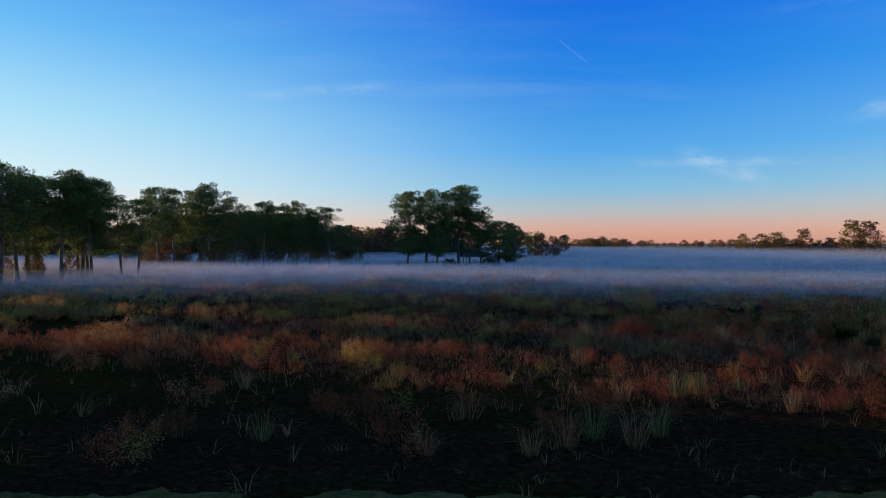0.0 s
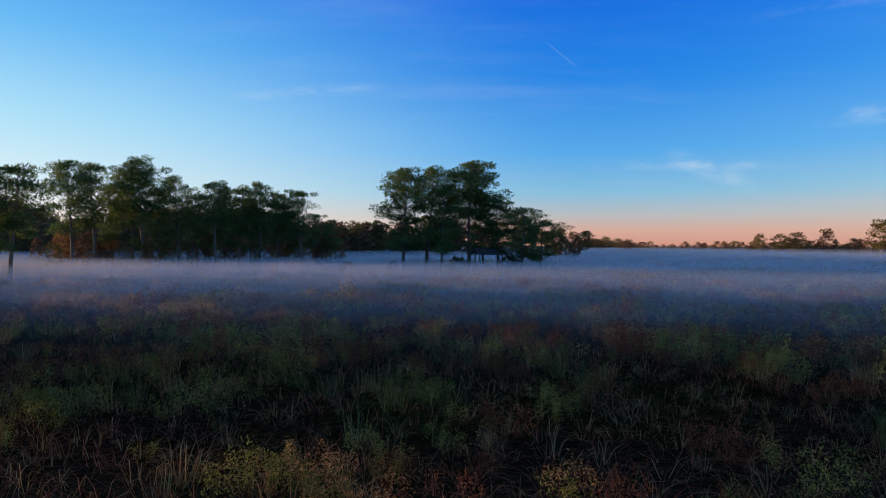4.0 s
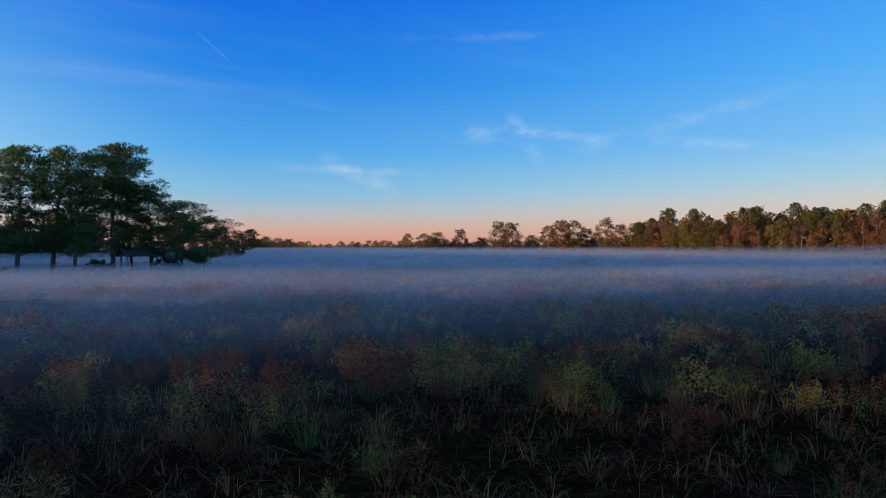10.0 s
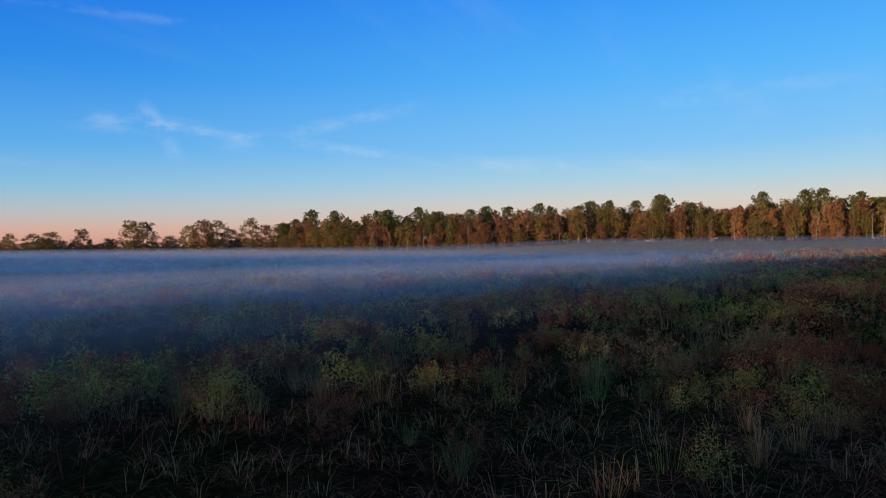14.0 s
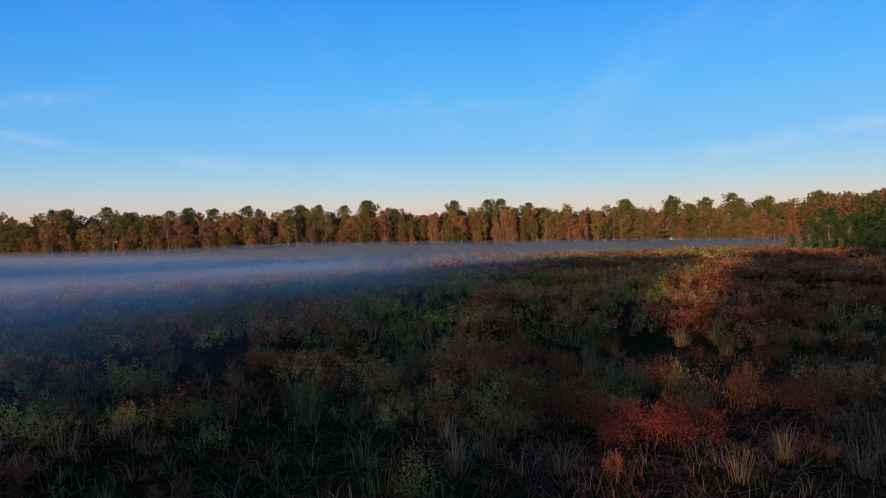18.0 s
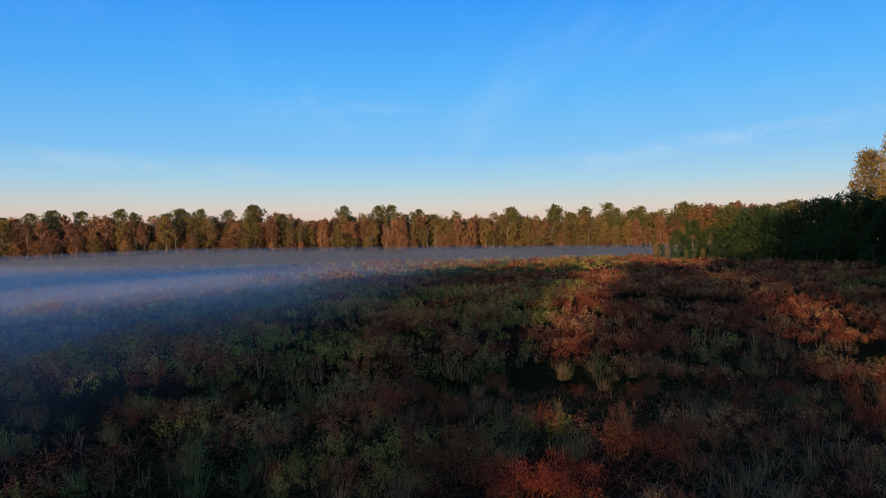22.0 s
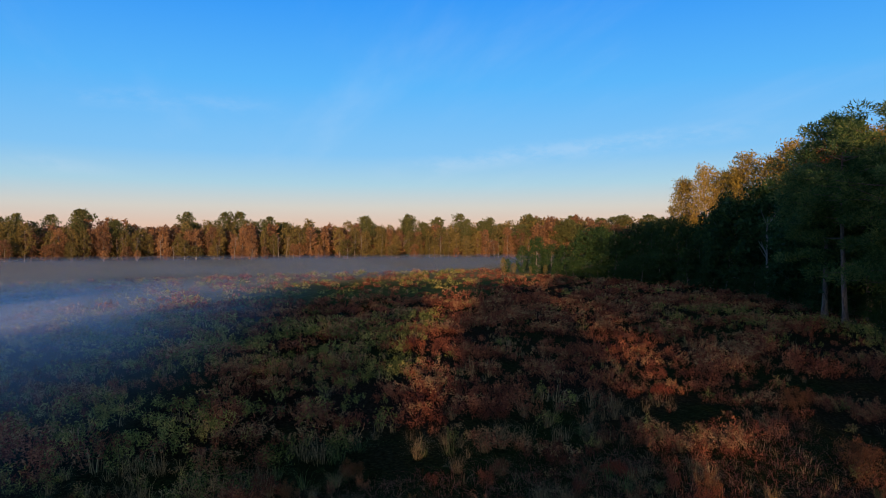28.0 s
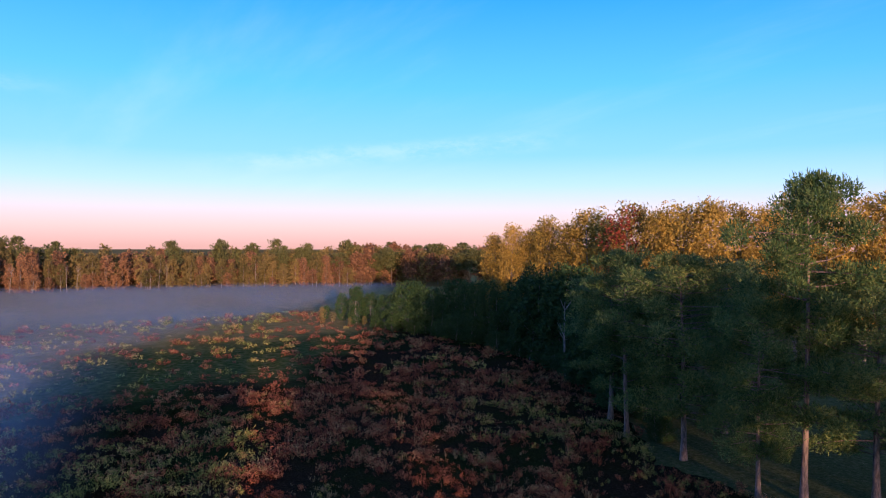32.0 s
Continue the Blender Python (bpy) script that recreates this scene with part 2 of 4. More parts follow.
def mist(name, thick, fading=False):
    """Droplets lit by sun and sky; thickest out in the basin, torn into drifts."""
    m, n = material(name)
    place = n.add("ShaderNodeNewGeometry").outputs["Position"]
    parts = n.add("ShaderNodeSeparateXYZ")
    n.put(parts.inputs[0], place)
    into = n.math("ADD", n.math("SUBTRACT", parts.outputs[1], 58.0), n.math("MULTIPLY", n.math("MAXIMUM", parts.outputs[0], 0.0), 0.30))
    into = n.math("MULTIPLY_ADD", n.math("MAXIMUM", n.math("SUBTRACT", parts.outputs[0], 115.0), 0.0), 1.0, into)
    body = n.step(into, MIST_FROM, MIST_FULL)
    far = n.step(parts.outputs[0], 70.0, 150.0, 1.0, 0.24)
    drift = n.noise(n.vec("MULTIPLY", place, (0.020, 0.045, 0.5)), 1.0, 5, 0.6)
    alpha = n.math("MULTIPLY", n.math("MULTIPLY", body, far), n.step(drift, 0.3, 0.7, 0.65 * thick, 1.2 * thick))
    if fading:
        rise = n.add("ShaderNodeAttribute")
        rise.attribute_name = "rise"
        alpha = n.math("MULTIPLY", alpha, n.step(rise.outputs["Fac"], 0.1, 1.0, 1.0, 0.0))
    clear = n.add("ShaderNodeBsdfTransparent")
    d, t, both = n.add("ShaderNodeBsdfDiffuse"), n.add("ShaderNodeBsdfTranslucent"), n.add("ShaderNodeMixShader")
    # sky blue is tinted into the diffuse colour, sun warmth into the translucent
    d.inputs[0].default_value, t.inputs[0].default_value = (0.53, 0.63, 0.71, 1), (0.86, 0.80, 0.80, 1)
    both.inputs[0].default_value = 0.75 if fading else 0.1
    # droplets also catch the level sunlight, so the layer faces a little towards it
    facing = tuple((Vector((0, 0, 1)) + 0.05 * sky_way(-SUN_AZIMUTH, 0)).normalized())
    held = n.add("ShaderNodeCombineXYZ")
    for k in range(3):
        held.inputs[k].default_value = facing[k]
    n.put(d.inputs["Normal"], held.outputs[0])
    n.put(both.inputs[1], d.outputs[0]), n.put(both.inputs[2], t.outputs[0])
    mixed = n.add("ShaderNodeMixShader")
    n.put(mixed.inputs[0], alpha), n.put(mixed.inputs[1], clear.outputs[0]), n.put(mixed.inputs[2], both.outputs[0])
    n.put(n.add("ShaderNodeOutputMaterial").inputs[0], mixed.outputs[0])
    return m


MIST_SHEET, MIST_DRIFT, MIST_FROM, MIST_FULL = 0.23, 0.075, -5.0, 36.0
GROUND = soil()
MIST_LOOK = mist("mist", MIST_SHEET)
DRIFT_LOOK = mist("mist_drift", MIST_DRIFT, True)
PINE_BARK = bark("pine_bark", (0.06, 0.045, 0.038), (0.22, 0.16, 0.125))
PALE_BARK = bark("pale_bark", (0.10, 0.085, 0.075), (0.27, 0.245, 0.21))
NEEDLES = leafy("pine_needles", [(0.034, 0.075, 0.025), (0.08, 0.13, 0.04), (0.17, 0.20, 0.065)], 0.42)
FAR_NEEDLES = leafy("far_pine_needles", [(0.045, 0.058, 0.025), (0.08, 0.095, 0.036), (0.12, 0.125, 0.045)], 0.4, per_object=0.9)
DARK_LEAF = leafy("evergreen_leaves", [(0.016, 0.04, 0.016), (0.03, 0.06, 0.02), (0.05, 0.085, 0.028)], 0.25)
OLIVE_LEAF = leafy("olive_leaves", [(0.075, 0.072, 0.026), (0.13, 0.11, 0.04), (0.19, 0.145, 0.05)], 0.3, per_object=0.9)
RUST_LEAF = leafy("rust_leaves", [(0.11, 0.066, 0.04), (0.18, 0.10, 0.056), (0.26, 0.15, 0.07)], 0.3, per_object=0.9)
GOLD_LEAF = leafy("gold_leaves", [(0.12, 0.095, 0.024), (0.25, 0.185, 0.036), (0.38, 0.26, 0.05)], 0.35, per_object=0.6)
RED_LEAF = leafy("red_leaves", [(0.10, 0.02, 0.014), (0.18, 0.04, 0.024), (0.24, 0.08, 0.036)], 0.3)
GRASS_GREEN = leafy("green_grass", [(0.028, 0.052, 0.014), (0.085, 0.12, 0.036), (0.21, 0.215, 0.085)], 0.3)
GRASS_RED = leafy("red_stems", [(0.06, 0.016, 0.012), (0.17, 0.055, 0.036), (0.32, 0.15, 0.10)], 0.3)
GRASS_TAN = leafy("dry_grass", [(0.06, 0.042, 0.02), (0.17, 0.118, 0.055), (0.34, 0.245, 0.12)], 0.3)
FORB_RUST = leafy("rusty_forbs", [(0.03, 0.010, 0.007), (0.16, 0.05, 0.028), (0.38, 0.17, 0.075)], 0.3, scale=0.7)
FORB_OLIVE = leafy("olive_forbs", [(0.02, 0.036, 0.010), (0.15, 0.17, 0.04), (0.46, 0.35, 0.10)], 0.3, scale=0.55)
FORB_ORANGE = leafy("orange_forbs", [(0.06, 0.024, 0.012), (0.13, 0.055, 0.022), (0.20, 0.10, 0.042)], 0.3)
SEED = leafy("seed_heads", [(0.14, 0.07, 0.034), (0.28, 0.165, 0.072), (0.42, 0.30, 0.14)], 0.35, scale=0.5)
STEM = leafy("dry_stems", [(0.03, 0.022, 0.014), (0.07, 0.05, 0.03), (0.12, 0.085, 0.05)], 0.1)


# ---- land ----
def soft_max(a, k=0.25):
    """A rounded max(a, 0)."""
    return 0.5 * (a + np.sqrt(a * a + k * k))


def smooth(a):
    a = np.clip(a, 0, 1)
    return a * a * (3 - 2 * a)


def bench(x, y):
    """The low bench on which the long wood stands."""
    return 2.8 * smooth((np.hypot(x + 3.6, y - 45) - 185) / 75) * smooth((x - 90) / 60) * smooth((190 - y) / 90)


def height(x, y):
    """The land: a damp basin to the north, a low rise to the south-east that falls away again beyond its crest."""
    x, y = np.asarray(x, float), np.asarray(y, float)
    rise = soft_max(0.028 * (50 - y) + 0.003 * np.maximum(x, 0)) - 0.02
    rise = 1.7 * np.tanh(rise / 1.7)
    beyond = np.clip((x - 135) / 60, 0, 1)
    rise = rise * (1 - 0.8 * beyond * beyond * (3 - 2 * beyond))
    rise = rise + bench(x, y)
    ripple = 0.10 * np.sin(x * 0.21 + 1.3) * np.sin(y * 0.17 + 0.4) + 0.05 * np.sin(x * 0.61 + y * 0.43)
    near = np.exp(-((x / 160) ** 2 + ((y - 40) / 160) ** 2))
    return rise + ripple * near


def mesh_of(name, verts, faces, mat, smooth=False):
    """A mesh from an array of places and an array of corners, three or four a face."""
    verts, faces = np.asarray(verts, np.float32), np.asarray(faces, np.int32)
    me = bpy.data.meshes.new(name)
    k = faces.shape[1]
    me.vertices.add(len(verts)), me.loops.add(faces.size), me.polygons.add(len(faces))
    me.vertices.foreach_set("co", verts.ravel())
    me.loops.foreach_set("vertex_index", faces.ravel())
    me.polygons.foreach_set("loop_start", np.arange(0, faces.size, k, dtype=np.int32))
    me.polygons.foreach_set("use_smooth", np.full(len(faces), smooth))
    me.materials.append(mat)
    me.update(calc_edges=True)
    return me


def sheet(xs, ys, level):
    gx, gy = np.meshgrid(xs, ys)
    v = np.stack([gx, gy, level(gx, gy)], -1).reshape(-1, 3)
    a = (np.arange(len(ys) - 1)[:, None] * len(xs) + np.arange(len(xs) - 1)).ravel()
    return v, np.stack([a, a + 1, a + 1 + len(xs), a + len(xs)], -1)


def spaced(lo, hi, core_lo, core_hi, step, grow=1.25):
    line = list(np.arange(core_lo, core_hi + step / 2, step))
    s = step
    while line[-1] < hi:
        s *= grow
        line.append(line[-1] + s)
    s = step
    while line[0] > lo:
        s *= grow
        line.insert(0, line[0] - s)
    return np.array(line)


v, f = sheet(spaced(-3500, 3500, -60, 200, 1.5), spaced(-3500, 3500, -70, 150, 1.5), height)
tagged(new("ground", mesh_of("ground", v, f, GROUND, True)), "rough autumn meadow with thatch coloured dark as in shade and a mown grass edge", "ground", kind="structure")

def joined(pieces):
    vs, fs, n = [], [], 0
    for v, f in pieces:
        vs.append(v), fs.append(f + n)
        n += len(v)
    return np.concatenate(vs), np.concatenate(fs)


# low mist: thin layers one over the other, and long upright drifts that thin out towards their tops
def mist_base(x, y):
    far = smooth((np.hypot(x + 3.6, y - 45) - 60) / 200)
    return 0.9 * far + 0.85 * bench(x, y)


def mist_into(x, y):
    return y - 58 + 0.3 * np.maximum(x, 0) + 1.0 * np.maximum(x - 115, 0)


def before_wood(p):
    """The mist lies before the long wood, not behind it."""
    return ~((np.hypot(p[:, 0] + 3.6, p[:, 1] - 45) > 264) & (p[:, 0] > 150) & (p[:, 1] < 215))


for k, z in enumerate((0.45, 0.85, 1.2, 1.5)):
    def level(x, y, z=z, k=k):
        return z + mist_base(x, y) + 0.12 * np.sin(x * 0.031 + 1.7 * k) * np.sin(y * 0.043 + 0.9 * k) + 0.05 * np.sin(x * 0.11 + k) * np.sin(y * 0.13 - k)
    v, f = sheet(spaced(-1500, 1500, -80, 280, 8.0), spaced(-160, 1500, -80, 300, 8.0), level)
    mid = v[f].mean(1)
    f = f[(mist_into(mid[:, 0], mid[:, 1]) > MIST_FROM - 5) & before_wood(mid)]
    tagged(new("mist", mesh_of("mist", v, f, MIST_LOOK, True)), "thin bluish layer of ground mist over the meadow", "mist", kind="stuff")


def drift(start, along, length, phase):
    """One wavy upright drift of mist, as a strip with its height share."""
    s = np.arange(0, length + 1, 9.0)
    side = np.array([-along[1], along[0]])
    line = np.array(start) + s[:, None] * np.array(along) + (3.0 * np.sin(s * 0.043 + phase) + 1.5 * np.sin(s * 0.11 + 2 * phase))[:, None] * side
    x, y = line.T
    top = 2.0 + mist_base(x, y) + 0.3 * np.sin(s * 0.07 + 3 * phase)
    foot = height(x, y) - 0.1
    rows = [foot + (top - foot) * q for q in (0, 0.35, 0.7, 1.0)]
    v = np.concatenate([np.stack([x, y, z], -1) for z in rows])
    n = len(s)
    a = (np.arange(3)[:, None] * n + np.arange(n - 1)).ravel()
    f = np.stack([a, a + 1, a + 1 + n, a + n], -1)
    mid = v[f].mean(1)
    keep = (mist_into(mid[:, 0], mid[:, 1]) > MIST_FROM - 4) & before_wood(mid)
    return v, f[keep], np.repeat((0, 0.35, 0.7, 1.0), n)


rows_of_mist = [((-170, 56 + 7.0 * k), (1, 0), 480, 1.3 * k) for k in range(38)] + [((-70 + 8.0 * k, -70), (0, 1), 400, 0.7 * k + 2) for k in range(44)]
for row in rows_of_mist:
    v, f, r = drift(*row)
    if len(f):
        me = mesh_of("mist_drift", v, f, DRIFT_LOOK, True)
        me.attributes.new("rise", "FLOAT", "POINT").data.foreach_set("value", r.astype(np.float32))
        tagged(new("mist_drift", me), "upright drift of ground mist over the meadow", "mist", kind="stuff")


# ---- trees ----
rng = np.random.default_rng(7)


def tube(points, radii, sides=6):
    """A tapering tube along a line."""
    p, r = np.asarray(points, float), np.asarray(radii, float)
    ahead = np.gradient(p, axis=0)
    ahead /= np.linalg.norm(ahead, axis=1)[:, None]
    ref = np.where(np.abs(ahead[:, 2:]) > 0.9, (1.0, 0, 0), (0, 0, 1.0))
    u = np.cross(ahead, ref)
    u /= np.linalg.norm(u, axis=1)[:, None]
    w = np.cross(ahead, u)
    a = np.linspace(0, 2 * np.pi, sides, endpoint=False)
    ring = p[:, None] + r[:, None, None] * (np.cos(a)[None, :, None] * u[:, None] + np.sin(a)[None, :, None] * w[:, None])
    i, j = np.meshgrid(np.arange(len(p) - 1), np.arange(sides), indexing="ij")
    q = i * sides + j
    nxt = i * sides + (j + 1) % sides
    return ring.reshape(-1, 3), np.stack([q, nxt, nxt + sides, q + sides], -1).reshape(-1, 4)


def needles(centre, size, count, long, thin, flat=0.5):
    """A pad of needle sprays: thin triangles through a flattened puff, pointing up and out."""
    d = rng.normal(size=(count, 3))
    d /= np.linalg.norm(d, axis=1)[:, None]
    base = centre + d * np.array([1, 1, flat]) * size * rng.uniform(0.15, 1.0, (count, 1)) ** 0.6
    way = d * np.array([1, 1, 0.5]) + rng.normal(size=(count, 3)) * 0.45 + np.array([0, 0, 0.45])
    way /= np.linalg.norm(way, axis=1)[:, None]
    side = np.cross(way, rng.normal(size=(count, 3)))
    side /= np.linalg.norm(side, axis=1)[:, None]
    tip = base + way * long * rng.uniform(0.7, 1.3, (count, 1))
    v = np.stack([base - side * thin, base + side * thin, tip], 1)
    return v.reshape(-1, 3)


def leaves(centre, size, count, leaf, flat=0.8):
    """A clump of leaves turned every way, more of them towards its outside."""
    d = rng.normal(size=(count, 3))
    d /= np.linalg.norm(d, axis=1)[:, None]
    base = centre + d * np.array([1, 1, flat]) * size * rng.uniform(0.35, 1.0, (count, 1))
    a, b = rng.normal(size=(2, count, 3))
    a /= np.linalg.norm(a, axis=1)[:, None]
    b = np.cross(a, b)
    b /= np.linalg.norm(b, axis=1)[:, None]
    s = leaf * rng.uniform(0.6, 1.4, (count, 1))
    return np.stack([base - a * s * 0.5, base + b * s * 0.55, base + a * s * 0.8], 1).reshape(-1, 3)


def part(name, me, parent, label=""):
    ob = new(name, me)
    ob.parent = parent
    return tagged(ob, label)


def tree_of(name, label, category, trunk, limbs, crown, wood, foliage, split=False):
    """Links a tree: an empty at its foot with trunk, limbs and crown."""
    root = tagged(new(name), label, category)
    part("trunk", mesh_of("trunk", *(trunk if split else joined([trunk, *limbs])), wood, True), root)
    for limb in limbs if split else ():
        part("branch", mesh_of("branch", *limb, wood, True), root)
    tri = np.concatenate(crown)
    root["kept"] = len(CROWNS)
    CROWNS.append((tri, foliage))
    part("crown", mesh_of("crown", tri, np.arange(len(tri)).reshape(-1, 3), foliage), root)
    return root


def pine(tall, wide, bare=0.4, tufts=46, count=70, long=0.42, thin=0.035, top_flat=0.5, lean=0.4, trunk_r=None, low=0.0, pad=0.4):
    """An old open-crowned pine: a bare trunk, level limbs and separate tufts of needles."""
    trunk_r = trunk_r or 0.016 * tall
    h = np.linspace(0, 1, 12)
    bend = lean * np.stack([np.sin(h * 2.3 + rng.uniform(0, 6)), np.sin(h * 2.0 + rng.uniform(0, 6)), 0 * h], -1)
    spine = bend - bend[0] + np.stack([0 * h, 0 * h, h * tall * 0.97], -1)
    spine[0, 2] = -0.25
    trunk = tube(spine, trunk_r * (1 - 0.86 * h ** 1.2) * (1 + 0.5 * np.exp(-h * 30)), 9)
    limbs, crown = [], []
    for k in range(tufts):
        s = (k + rng.uniform(0, 1)) / tufts
        at = bare + (0.94 - bare) * s ** 0.8
        body = 0.42 + 0.58 * math.sin(math.pi * (0.14 + 0.72 * s))
        if rng.uniform() < low:
            at, body = rng.uniform(0.2, bare), 0.75
        root = np.array([np.interp(at, h, spine[:, c]) for c in range(3)])
        reach = wide * 0.5 * body * rng.uniform(0.45, 1.1)
        a = k * 2.4 + rng.uniform(-0.5, 0.5)
        out = np.array([math.cos(a), math.sin(a), 0])
        lift = rng.uniform(-0.15, 0.2) + 0.3 * s * s
        pts = [root, root + out * reach * 0.5 + (0, 0, reach * lift * 0.3), root + out * reach + (0, 0, reach * lift)]
        r = 0.24 * trunk_r * (1.2 - 0.6 * s)
        limbs.append(tube(pts, (r, r * 0.6, r * 0.2), 4))
        for q in (0.62, 1.0):
            if rng.uniform() < 0.9:
                c = root + out * reach * q + (0, 0, reach * lift * q * q + 0.1) + rng.normal(size=3) * np.array([0.3, 0.3, 0.12]) * tall / 14
                crown.append(needles(c, rng.uniform(0.75, 1.25) * tall / 14, count // 2, long, thin, pad))
    for _ in range(7):
        crown.append(needles(spine[-1] + rng.normal(size=3) * np.array([0.09 * wide, 0.09 * wide, 0.3]), 0.9 * tall / 14, count // 2, long, thin))
    return trunk, limbs, crown


def broadleaf(tall, wide, bare=0.2, clumps=46, count=60, leaf=0.28, slim=1.0, trunk_r=None):
    """A broad-leaved tree: rising limbs that fork into an uneven crown of leaf clumps."""
    trunk_r = trunk_r or 0.014 * tall
    h = np.linspace(0, 1, 9)
    bend = 0.35 * np.stack([np.sin(h * 3 + rng.uniform(0, 6)), np.sin(h * 2.5 + rng.uniform(0, 6)), 0 * h], -1)
    spine = bend - bend[0] + np.stack([0 * h, 0 * h, h * tall * 0.9], -1)
    spine[0, 2] = -0.25
    trunk = tube(spine, trunk_r * (1 - 0.85 * h), 7)
    limbs, crown = [], []
    for k in range(clumps):
        s = (k + rng.uniform(0, 1)) / clumps
        z = bare + (1.0 - bare) * s
        body = math.sin(math.pi * (0.12 + 0.84 * s)) ** (0.55 * slim)
        a = k * 2.4 + rng.uniform(-0.6, 0.6)
        reach = wide * 0.5 * body * rng.uniform(0.25, 1.0) ** 0.6
        c = np.array([math.cos(a) * reach, math.sin(a) * reach, z * tall * rng.uniform(0.95, 1.0)])
        from_z = max(0.1, z - 0.18 - 0.25 * reach / tall)
        root = np.array([np.interp(from_z, h, spine[:, q]) for q in range(3)])
        if k % 2 == 0:
            limbs.append(tube([root, (root + c) / 2 + (0, 0, -0.1), c], (trunk_r * 0.28 * (1.1 - s), trunk_r * 0.18 * (1.1 - s), 0.01), 4))
        crown.append(leaves(c, rng.uniform(0.10, 0.17) * (wide + tall) * 0.5, count, leaf))
    return trunk, limbs, crown


PIVOT = (-3.6, 45.1)


def spot(a, d, sink=0.0):
    """A place by its bearing (degrees clockwise from north) and distance from the middle of the field."""
    x, y = PIVOT[0] + d * math.sin(radians(a)), PIVOT[1] + d * math.cos(radians(a))
    return x, y, float(height(x, y)) - sink


def plant(model, x, y, tall, base_tall, turn=None, wide=1.0, label="", group=""):
    """A copy of a model tree, scaled to its height, at a place."""
    s = tall / base_tall
    turn = rng.uniform(0, 360) if turn is None else turn
    ob = copy_thing(model, pose(x, y, float(height(x, y)), 0, 0, turn))
    ob.scale = (s * wide, s * wide, s)
    return tagged(ob, label, group=group)


models = []
CROWNS = []


def model(name, label, category, made, wood, foliage, split=False):
    ob = tree_of(name, label, category, *made, wood, foliage, split)
    models.append(ob)
    return ob


far_woods = {}


def far_tree(model_tree, x, y, tall, base_tall, wide=1.0):
    """A tree of the far woods, too many and too far to count: its crown goes into one mesh for each foliage."""
    tri, foliage = CROWNS[model_tree["kept"]]
    tri = tri.reshape(-1, 3, 3)[::2]
    tri = (tri.mean(1, keepdims=True) + 1.35 * (tri - tri.mean(1, keepdims=True))).reshape(-1, 3)
    a, k = rng.uniform(0, 2 * np.pi), tall / base_tall
    c, q = math.cos(a) * k * wide, math.sin(a) * k * wide
    v = np.stack([tri[:, 0] * c - tri[:, 1] * q + x, tri[:, 0] * q + tri[:, 1] * c + y, tri[:, 2] * k + float(height(x, y))], -1)
    far_woods.setdefault(foliage.name, (foliage, []))[1].append(v)


PINES = [model("pine_tree", "tall pine with open tufted crown and bare trunk", "tree", pine(14, w, b, 46, 290, 0.30, 0.055, low=lo, pad=0.5), PINE_BARK, NEEDLES)
         for w, b, lo in ((7.8, 0.40, 0.16), (6.8, 0.48, 0.05), (8.8, 0.32, 0.2), (6.4, 0.48, 0.25), (7.6, 0.46, 0.0))]
BIG_PINES = [model("pine_tree", "big pine with long bare trunk beside the lawn", "tree", pine(22, w, b, t, 640, 0.36, 0.06, low=lo, trunk_r=0.33, pad=0.55), PINE_BARK, NEEDLES, True)
             for w, b, lo, t in ((13.5, 0.58, 0.22, 40), (15, 0.26, 0.16, 72))]
FAR_PINES = [model("pine_tree", "distant pine above the hardwoods", "tree", pine(18, w, b, 30, 84, 0.55, 0.2, pad=0.8), PINE_BARK, FAR_NEEDLES) for w, b in ((7.5, 0.40), (6.8, 0.52), (7.6, 0.58))]
FAR_RUST = [model("hardwood_tree", "distant hardwood with rusty brown autumn leaves", "tree", broadleaf(17, w, b, 34, 38, 0.74, q), PALE_BARK, RUST_LEAF) for w, q, b in ((7.5, 0.9, 0.06), (8.5, 1.1, 0.15), (7.0, 1.4, 0.25))]
FAR_OLIVE = [model("hardwood_tree", "distant hardwood with olive autumn leaves", "tree", broadleaf(17, w, b, 34, 38, 0.74, q), PALE_BARK, OLIVE_LEAF) for w, q, b in ((8, 1.0, 0.06), (9, 1.3, 0.2))]
GOLD = [model("poplar_tree", "tall poplar with golden sunlit autumn crown", "tree", broadleaf(24, w, 0.25, 64, 130, 0.4, 1.0), PALE_BARK, GOLD_LEAF) for w in (7, 8.5)]
DARK = [model("evergreen_tree", "dense dark green tree at the wood's edge", "tree", broadleaf(13, w, 0.04, 54, 80, 0.46), PALE_BARK, DARK_LEAF) for w in (9, 10.5)]
RED = model("maple_tree", "small maple with red autumn leaves", "tree", broadleaf(20, 6, 0.3, 36, 60, 0.36), PALE_BARK, RED_LEAF)

WOOD_PINES = [model("pine_tree", "full pine with boughs low on its trunk", "tree", pine(14, w, b, 38, 270, 0.30, 0.055, low=lo, pad=0.55), PINE_BARK, NEEDLES)
              for w, b, lo in ((7.2, 0.44, 0.18), (6.4, 0.50, 0.14), (7.8, 0.42, 0.22), (6.8, 0.52, 0.10))]

